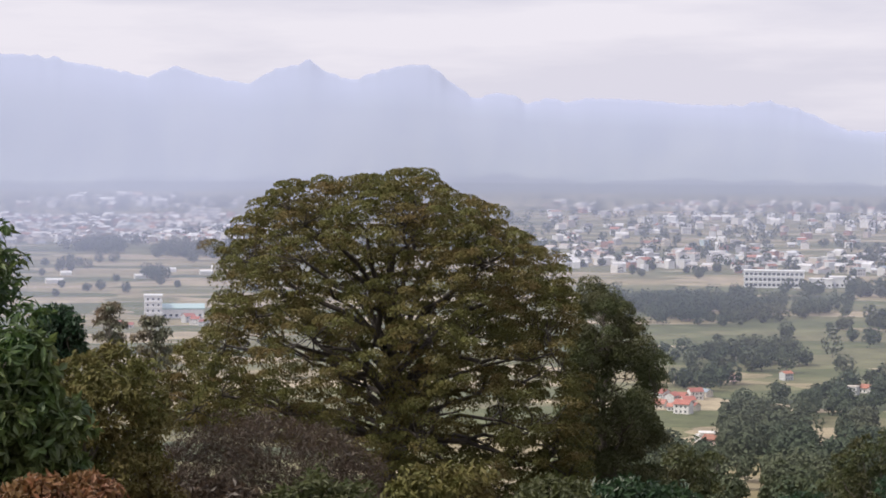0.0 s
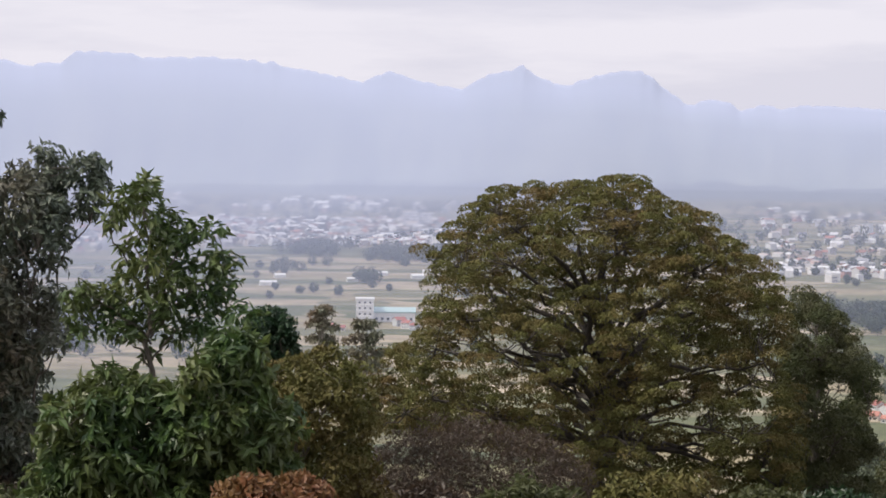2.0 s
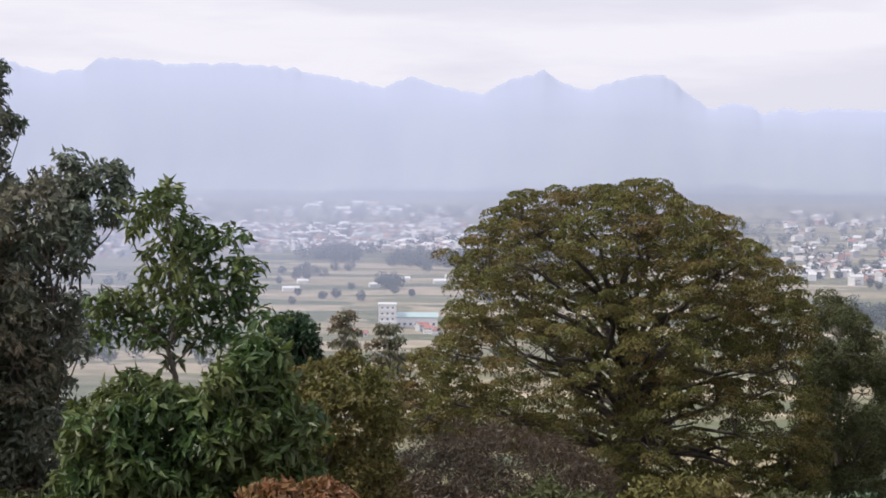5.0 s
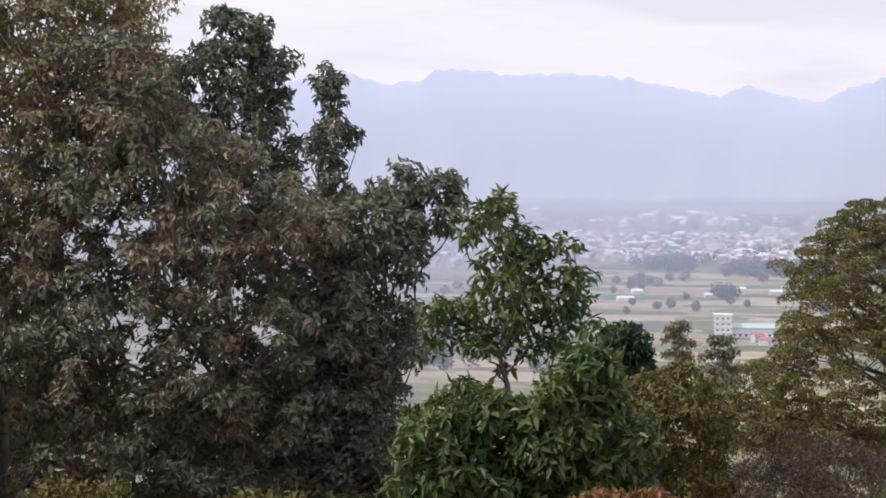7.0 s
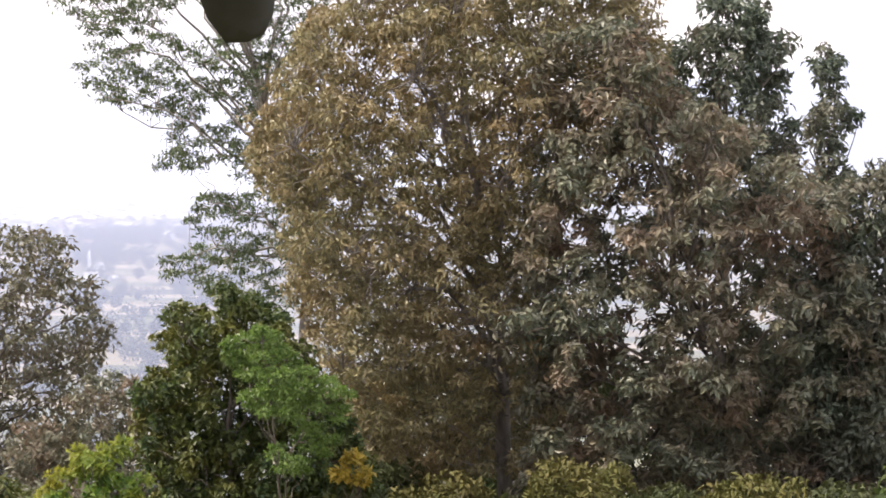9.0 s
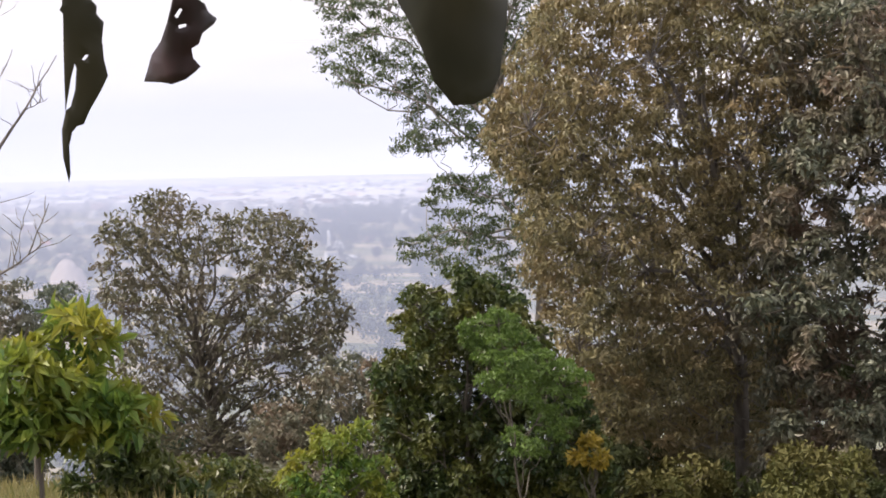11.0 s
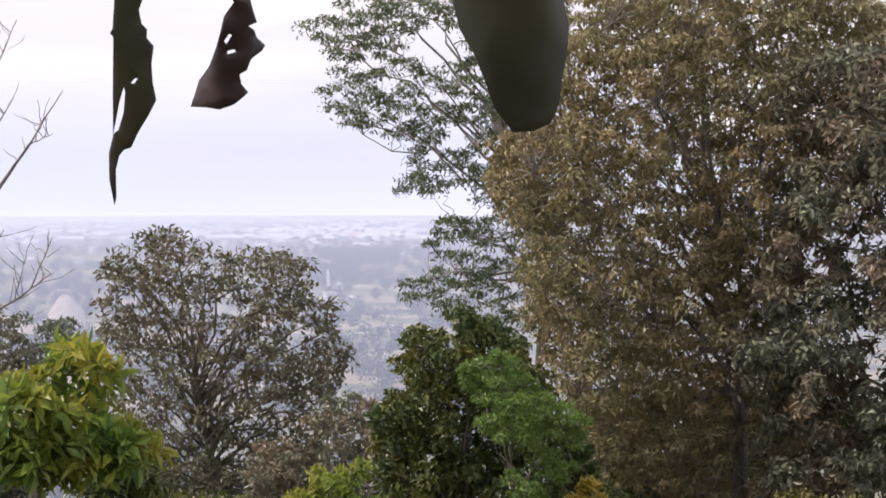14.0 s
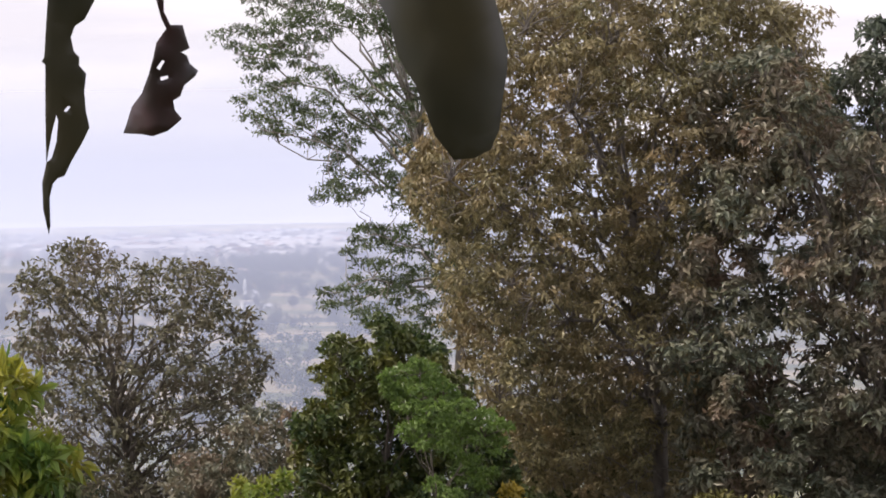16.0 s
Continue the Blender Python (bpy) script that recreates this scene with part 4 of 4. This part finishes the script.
def gable(bm, x0, x1, y0, y1, z0, rise, thick=0.25):
    m = (y0 + y1) / 2
    up = [(x0, y0, z0), (x1, y0, z0), (x1, m, z0 + rise), (x0, m, z0 + rise), (x1, y1, z0), (x0, y1, z0)]
    t = [bm.verts.new((x, y, z + thick)) for x, y, z in up]
    u = [bm.verts.new(p) for p in up]
    for q in ((0, 1, 2, 3), (3, 2, 4, 5)):
        bm.faces.new([t[i] for i in q])
        bm.faces.new([u[i] for i in reversed(q)])
    for a, b in ((0, 1), (1, 2), (2, 4), (4, 5), (5, 3), (3, 0)):
        bm.faces.new([u[a], u[b], t[b], t[a]])


def panes(parent, cols, rows, x0, x1, z0, dz, w, h, y, name="window"):
    """Windows of one wall, each a mesh of its own on shared data, with a sill."""
    bm = bmesh.new()
    box(bm, -w / 2, w / 2, -0.08, 0.10, 0, h)
    me = bpy.data.meshes.new(name)
    bm.to_mesh(me)
    bm.free()
    me.materials.append(M_GLASS)
    for i in range(cols):
        for j in range(rows):
            ob = child(name, me, parent)
            ob.location = (x0 + (x1 - x0) * (i + 0.5) / cols, y, z0 + dz * j)


def house(name, label, w, d, h, rise, roof_mat, storeys=1, flat_roof=False):
    thing = tagged(new(name), label, "house", "houses of the valley")
    bm = bmesh.new()
    box(bm, -w / 2, w / 2, -d / 2, d / 2, -1.0, h)
    if not flat_roof:
        for sx in (-w / 2, w / 2):
            q = [bm.verts.new(p) for p in ((sx, -d / 2, h), (sx, d / 2, h), (sx, 0, h + rise * 0.93))]
            bm.faces.new(q)
    part("wall", bm, M_WALL, thing)
    bm = bmesh.new()
    if flat_roof:
        box(bm, -w / 2 - 0.3, w / 2 + 0.3, -d / 2 - 0.3, d / 2 + 0.3, h, h + 0.45)
    else:
        gable(bm, -w / 2 - 0.5, w / 2 + 0.5, -d / 2 - 0.7, d / 2 + 0.7, h - 0.2, rise)
    part("roof", bm, roof_mat, thing)
    panes(thing, max(2, int(w / 3)), storeys, -w / 2 + 0.6, w / 2 - 0.6, 0.9, 3.0, 1.2, 1.3, -d / 2)
    return thing


KINDS = [house("house", "small painted house with a pitched metal roof", 8, 6.5, 3.2, 1.9, M_ROOF), house("house", "pale two-storey house with a pitched roof", 9, 7.5, 6.0, 2.0, M_ROOF, 2),
         house("house", "low house with a faded tiled roof", 11, 7, 3.4, 2.2, M_ROOF), house("house", "pale flat-roofed house of two storeys", 9, 8, 6.4, 0, M_WALL, 2, True)]
RED_KINDS = [house("house", "small house with a red tiled roof", 9, 7, 3.4, 2.4, M_RED), house("house", "two-storey house with a red tiled roof", 10, 8, 6.0, 2.6, M_RED, 2)]
rng = np.random.default_rng(301)


def settle(kind, az, r, scale=1.0, turn=None):
    p = polar(az, r)
    p.z = ground_at(p.x, p.y)
    return copy_thing(kind, pose(p.x, p.y, p.z, 0, 0, az + (rng.uniform(-70, 70) if turn is None else turn)) @ Matrix.Scale(scale, 4))


for a0, a1, r0, r1, n in ((5.6, 12.5, 2150, 2700, 75), (-12, -3, 1700, 2000, 60), (35, 46, 1500, 2000, 10), (-12, -3, 2000, 2600, 18), (12.5, 17, 2000, 2500, 26)):
    for _ in range(n):
        settle(KINDS[rng.integers(0, 4)], rng.uniform(a0, a1), rng.uniform(r0, r1), rng.uniform(0.75, 1.15))
for a, r in ((-5.75, 860), (-5.95, 842), (-6.15, 850), (-6.35, 838), (-6.55, 856), (-6.0, 815), (-6.25, 806), (-6.5, 818), (6.55, 1200), (6.75, 1215), (6.35, 1190), (8.3, 1180), (8.6, 1195), (-5.6, 822)):
    settle(RED_KINDS[rng.integers(0, 2)], a, r, rng.uniform(0.45, 0.62))
for a, r in ((-6.9, 715), (-6.75, 722), (-7.05, 700), (-10.6, 890), (-10.9, 900), (-11.2, 880), (-7.5, 930), (-8.9, 940), (-6.8, 868)):
    settle(KINDS[rng.integers(0, 4)], a, r, rng.uniform(0.5, 0.7))
for k, (a, r) in enumerate(zip((-40, -42, -44, -46, -50, -52), (900, 930, 900, 940, 900, 950))):
    p = polar(a, r)
    (KINDS + RED_KINDS)[k].location = (p.x, p.y, ground_at(p.x, p.y))


def far_town(name, label, areas, seed, mat=None):
    rng = np.random.default_rng(seed)
    vs, fs, k = [], [], 0
    for a0, a1, r0, r1, n, size in areas:
        for _ in range(n):
            p = polar(rng.uniform(a0, a1), rng.uniform(r0, r1))
            w, d, h = size * rng.uniform(0.6, 1.7), size * rng.uniform(0.5, 1.0), min(12.0, size * rng.choice([0.35, 0.4, 0.6, 0.75]))
            t, rise = rng.uniform(0, math.pi), min(3.5, rng.choice([0.0, 0.18, 0.22]) * size)
            c, q = math.cos(t), math.sin(t)
            for x, y, z in ((-w, -d, -1), (w, -d, -1), (w, d, -1), (-w, d, -1), (-w, -d, h), (w, -d, h), (w, d, h), (-w, d, h)):
                vs.append((p.x + (x * c - y * q) / 2, p.y + (x * q + y * c) / 2, z))
            fs += [(k, k + 1, k + 5, k + 4), (k + 1, k + 2, k + 6, k + 5), (k + 2, k + 3, k + 7, k + 6), (k + 3, k, k + 4, k + 7)]
            k += 8
            for x, y, z in ((-w, -d, h), (w, -d, h), (w, 0, h + rise), (-w, 0, h + rise), (w, d, h), (-w, d, h)):
                vs.append((p.x + (x * c - y * q) / 2 * 1.08, p.y + (x * q + y * c) / 2 * 1.08, z + 0.05))
            fs += [(k, k + 1, k + 2, k + 3), (k + 3, k + 2, k + 4, k + 5)]
            k += 6
    tagged(new(name, mesh_of(name, np.array(vs), np.array(fs), mat or M_TOWN)), label, "town", kind="stuff")


far_town("valley_town", "pale houses and sheds of a valley town", [(5.4, 12.5, 2150, 2900, 480, 9), (12.5, 18, 2000, 2800, 90, 8), (-13, -2.5, 1720, 1960, 120, 8), (-13, -2.5, 1960, 2600, 80, 8), (-13, -2.5, 2600, 3700, 150, 11)], 302)
M_BRIGHTTOWN = random_material("pale_roof", [(0.0, (0.82, 0.82, 0.80)), (0.6, (0.70, 0.68, 0.64)), (0.85, (0.55, 0.42, 0.36))], by_island=True)
far_town("hazy_town", "bright roofs of a large town in the haze", [(33, 48, 2850, 3800, 420, 20), (34, 41, 2850, 3400, 260, 24), (33, 48, 2300, 2900, 50, 12), (3, 18, 3250, 3850, 60, 16)], 303, M_BRIGHTTOWN)


# ---- landmarks ----
def block(name, label, az, r, w, d, h, cols, storeys, win=(1.5, 1.4), roof_mat=M_WHITE, category="building", turn=0.0):
    p = polar(az, r)
    thing = tagged(new(name), label, category)
    thing.matrix_world = pose(p.x, p.y, ground_at(p.x, p.y), 0, 0, az + turn)
    bm = bmesh.new()
    box(bm, -w / 2, w / 2, -d / 2, d / 2, -1, h)
    part("wall", bm, M_WHITE, thing)
    bm = bmesh.new()
    box(bm, -w / 2 - 0.4, w / 2 + 0.4, -d / 2 - 0.4, d / 2 + 0.4, h, h + 0.6)
    part("roof", bm, roof_mat, thing)
    step = h / storeys
    for j in range(1, storeys):
        bm = bmesh.new()
        box(bm, -w / 2 - 0.15, w / 2 + 0.15, -d / 2 - 0.35, -d / 2 + 0.1, j * step - 0.2, j * step + 0.2)
        part("ledge", bm, M_WHITE, thing)
    panes(thing, cols, storeys, -w / 2 + 0.5, w / 2 - 0.5, 1.0, step, win[0], win[1], -d / 2)
    return thing


block("apartment_building", "white five-storey block above the town roofs", 6.5, 2700, 18, 14, 19, 5, 5)
block("apartment_building", "lower white block beside the taller one", 6.1, 2710, 17, 14, 17.5, 4, 5)
block("school_building", "long white building with three rows of windows", -8.55, 1555, 42, 12, 11.5, 13, 3, (2.2, 1.8))
block("school_building", "low white hall beside the long building", -9.75, 1560, 16, 12, 6, 5, 1)
block("school_building", "small white hall near the long building", -10.3, 1570, 18, 12, 7, 5, 1)
block("white_house", "white three-storey house with a flat roof", 7.66, 1243, 10, 10, 13, 3, 4, (1.1, 1.0), category="house")
hall = block("market_hall", "long hall with a pale teal roof", 6.9, 1250, 24, 12, 5, 7, 1, roof_mat=M_TEAL)
bm = bmesh.new()
gable(bm, -12.6, 12.6, -6.8, 6.8, 5.6, 2.2)
part("roof_ridge", bm, M_TEAL, hall)
for a, r, w in ((7.25, 1690, 10), (6.3, 1660, 9), (8.0, 1610, 8), (10.2, 1560, 12), (9.9, 1650, 8), (6.0, 1720, 9)):
    p = polar(a, r)
    shed = tagged(new("greenhouse"), "long low greenhouse under white sheeting", "greenhouse", "greenhouses")
    shed.matrix_world = pose(p.x, p.y, ground_at(p.x, p.y), 0, 0, a + 8)
    bm = bmesh.new()
    box(bm, -w / 2, w / 2, -3, 3, -0.5, 2.2)
    part("wall", bm, M_WHITE, shed)
    bm = bmesh.new()
    gable(bm, -w / 2 - 0.2, w / 2 + 0.2, -3.3, 3.3, 2.1, 1.2, 0.12)
    part("roof", bm, M_WHITE, shed)

p = polar(37.2, 1817)
mosque = tagged(new("mosque"), "white domed building with a slim tower among trees", "mosque")
mosque.matrix_world = pose(p.x, p.y, 0, 0, 0, 37)
bm = bmesh.new()
for r0, z0, z1 in ((1.3, -1, 12), (1.7, 12, 12.8), (1.0, 12.8, 15.5)):
    bmesh.ops.create_cone(bm, cap_ends=True, segments=12, radius1=r0, radius2=r0 * 0.92, depth=z1 - z0, matrix=Matrix.Translation((0, 0, (z0 + z1) / 2)))
bmesh.ops.create_cone(bm, cap_ends=True, segments=12, radius1=1.2, radius2=0.05, depth=3, matrix=Matrix.Translation((0, 0, 17)))
part("tower", bm, M_WHITE, mosque)
bm = bmesh.new()
box(bm, 4, 13, -4, 5, -1, 5.5)
part("hall", bm, M_WHITE, mosque)
bm = bmesh.new()
bmesh.ops.create_uvsphere(bm, u_segments=16, v_segments=8, radius=3.4, matrix=Matrix.Translation((8.5, 0.5, 5.6)))
part("dome", bm, M_WHITE, mosque)

# pale cutting in the slope behind the small dark tree
rv = []
for i in range(25):
    for j in range(13):
        u, w = i / 24, j / 12
        q = noise.fractal(Vector((u * 5, w * 4, 2.0)), 1.0, 2.0, 4)
        rv.append(polar(44.45 - 0.95 * u, 1390 + 26 * w + 4 * q, (23 * w * math.sin(math.pi * min(1, 0.12 + 0.8 * u)) ** 0.7) * (1 + 0.18 * q) - 2))
ii, jj = np.meshgrid(np.arange(24), np.arange(12), indexing="ij")
rf = np.stack([ii * 13 + jj, ii * 13 + jj + 1, (ii + 1) * 13 + jj + 1, (ii + 1) * 13 + jj], -1).reshape(-1, 4)
tagged(new("earth_cutting", mesh_of("earth_cutting", np.array(rv), rf, M_ROCK)), "bare pale earth cutting among the trees", "cutting", kind="structure")

# ---- grass on the clearing ----
rng = np.random.default_rng(401)
n = 14000
ga, gr = np.radians(rng.uniform(40.5, 50, n)), np.sqrt(rng.uniform(13 ** 2, 36 ** 2, n))
gx, gy = -gr * np.sin(ga), gr * np.cos(ga)
gbase = np.stack([gx, gy, height(gx, gy) - 0.03], 1)
gdir = rng.normal(0, 0.55, (n, 3)) + np.array([0, 0, 1.0])
glen = rng.uniform(0.15, 0.5, n)
tagged(new("grass", leaf_mesh("grass", gbase, gdir, glen, glen * 0.05 + 0.006, M_GRASS, rng, 0.1)), "tall dry yellow-green grass on the clearing", "grass", kind="stuff")

# ---- tree beside the lookout, with withered leaves hanging into view ----
perch = tagged(new("overhanging_tree"), "small tree with withered insect-eaten leaves hanging down", "tree")
foot = polar(72, 3.2)
foot.z = ground_at(foot.x, foot.y)
perch.location = foot
rng = np.random.default_rng(501)
tip_a, tip_b, tip_c = sight(42.6, 13.0, 2.2), sight(39.4, 13.0, 2.2), sight(32.5, 18.0, 1.7)
crown_at = polar(70, 2.9, 101.3)
v, f = tubes([bend((0, 0, -0.2), crown_at - foot, 0.06, 0.04, rng, 0, 0.03)], 10)
child("trunk", mesh_of("trunk", v, f, M_BARK, True), perch)
knot = polar(52, 2.3, 101.0)
v, f = tubes([bend(crown_at - foot, knot - foot, 0.03, 0.015, rng, 0.05, 0.04)], 8)
child("branch", mesh_of("branch", v, f, M_BARK, True), perch)
for q, e in ((knot, tip_a), (tip_a, tip_b), (tip_b, tip_c)):
    v, f = tubes([bend(q - foot, e - foot, 0.012, 0.005, rng, 0.06, 0.05)], 6)
    child("branch", mesh_of("branch", v, f, M_BARK, True), perch)


def big_leaf(outline, holes, r, mat, curl, stalk_to, label):
    """A withered leaf cut to its ragged outline of bearings and elevations, bent about its midrib, with a stalk."""
    bm = bmesh.new()
    mid = sum(p[0] for p in outline) / len(outline)
    low = min(p[1] for p in outline)

    def put(p):
        return bm.verts.new(sight(p[0], p[1], r) - foot)

    edges = []
    for ring in (outline, *holes):
        vs = [put(p) for p in ring]
        edges += [bm.edges.new((vs[i], vs[(i + 1) % len(vs)])) for i in range(len(vs))] if vs else []
    bmesh.ops.triangle_fill(bm, edges=edges, use_beauty=True)
    bmesh.ops.subdivide_edges(bm, edges=[e for e in bm.edges if not e.is_boundary], cuts=2)
    bmesh.ops.triangulate(bm, faces=bm.faces[:])
    for q in bm.verts:
        w = q.co + foot - EYE
        u, e = math.degrees(math.atan2(-w.x, w.y)) - mid, math.degrees(math.atan2(w.z, math.hypot(w.x, w.y)))
        q.co += w.normalized() * (curl * u * u - 0.012 * (e - low) + 0.004 * noise.noise(q.co * 40))
    geom = bmesh.ops.extrude_face_region(bm, geom=bm.faces[:])
    bmesh.ops.translate(bm, vec=polar((mid), 0.0012), verts=[g for g in geom["geom"] if isinstance(g, bmesh.types.BMVert)])
    bmesh.ops.recalc_face_normals(bm, faces=bm.faces[:])
    for q in bm.faces:
        q.smooth = True
    leaf = part("leaf", bm, mat, perch, label)
    top = max(outline, key=lambda p: p[1])
    v, f = tubes([bend(sight(top[0], top[1] - 0.2, r) - foot, stalk_to - foot, 0.003, 0.004, rng, 0.02, 0.03)], 6)
    child("stalk", mesh_of("stalk", v, f, M_BARK, True), leaf)


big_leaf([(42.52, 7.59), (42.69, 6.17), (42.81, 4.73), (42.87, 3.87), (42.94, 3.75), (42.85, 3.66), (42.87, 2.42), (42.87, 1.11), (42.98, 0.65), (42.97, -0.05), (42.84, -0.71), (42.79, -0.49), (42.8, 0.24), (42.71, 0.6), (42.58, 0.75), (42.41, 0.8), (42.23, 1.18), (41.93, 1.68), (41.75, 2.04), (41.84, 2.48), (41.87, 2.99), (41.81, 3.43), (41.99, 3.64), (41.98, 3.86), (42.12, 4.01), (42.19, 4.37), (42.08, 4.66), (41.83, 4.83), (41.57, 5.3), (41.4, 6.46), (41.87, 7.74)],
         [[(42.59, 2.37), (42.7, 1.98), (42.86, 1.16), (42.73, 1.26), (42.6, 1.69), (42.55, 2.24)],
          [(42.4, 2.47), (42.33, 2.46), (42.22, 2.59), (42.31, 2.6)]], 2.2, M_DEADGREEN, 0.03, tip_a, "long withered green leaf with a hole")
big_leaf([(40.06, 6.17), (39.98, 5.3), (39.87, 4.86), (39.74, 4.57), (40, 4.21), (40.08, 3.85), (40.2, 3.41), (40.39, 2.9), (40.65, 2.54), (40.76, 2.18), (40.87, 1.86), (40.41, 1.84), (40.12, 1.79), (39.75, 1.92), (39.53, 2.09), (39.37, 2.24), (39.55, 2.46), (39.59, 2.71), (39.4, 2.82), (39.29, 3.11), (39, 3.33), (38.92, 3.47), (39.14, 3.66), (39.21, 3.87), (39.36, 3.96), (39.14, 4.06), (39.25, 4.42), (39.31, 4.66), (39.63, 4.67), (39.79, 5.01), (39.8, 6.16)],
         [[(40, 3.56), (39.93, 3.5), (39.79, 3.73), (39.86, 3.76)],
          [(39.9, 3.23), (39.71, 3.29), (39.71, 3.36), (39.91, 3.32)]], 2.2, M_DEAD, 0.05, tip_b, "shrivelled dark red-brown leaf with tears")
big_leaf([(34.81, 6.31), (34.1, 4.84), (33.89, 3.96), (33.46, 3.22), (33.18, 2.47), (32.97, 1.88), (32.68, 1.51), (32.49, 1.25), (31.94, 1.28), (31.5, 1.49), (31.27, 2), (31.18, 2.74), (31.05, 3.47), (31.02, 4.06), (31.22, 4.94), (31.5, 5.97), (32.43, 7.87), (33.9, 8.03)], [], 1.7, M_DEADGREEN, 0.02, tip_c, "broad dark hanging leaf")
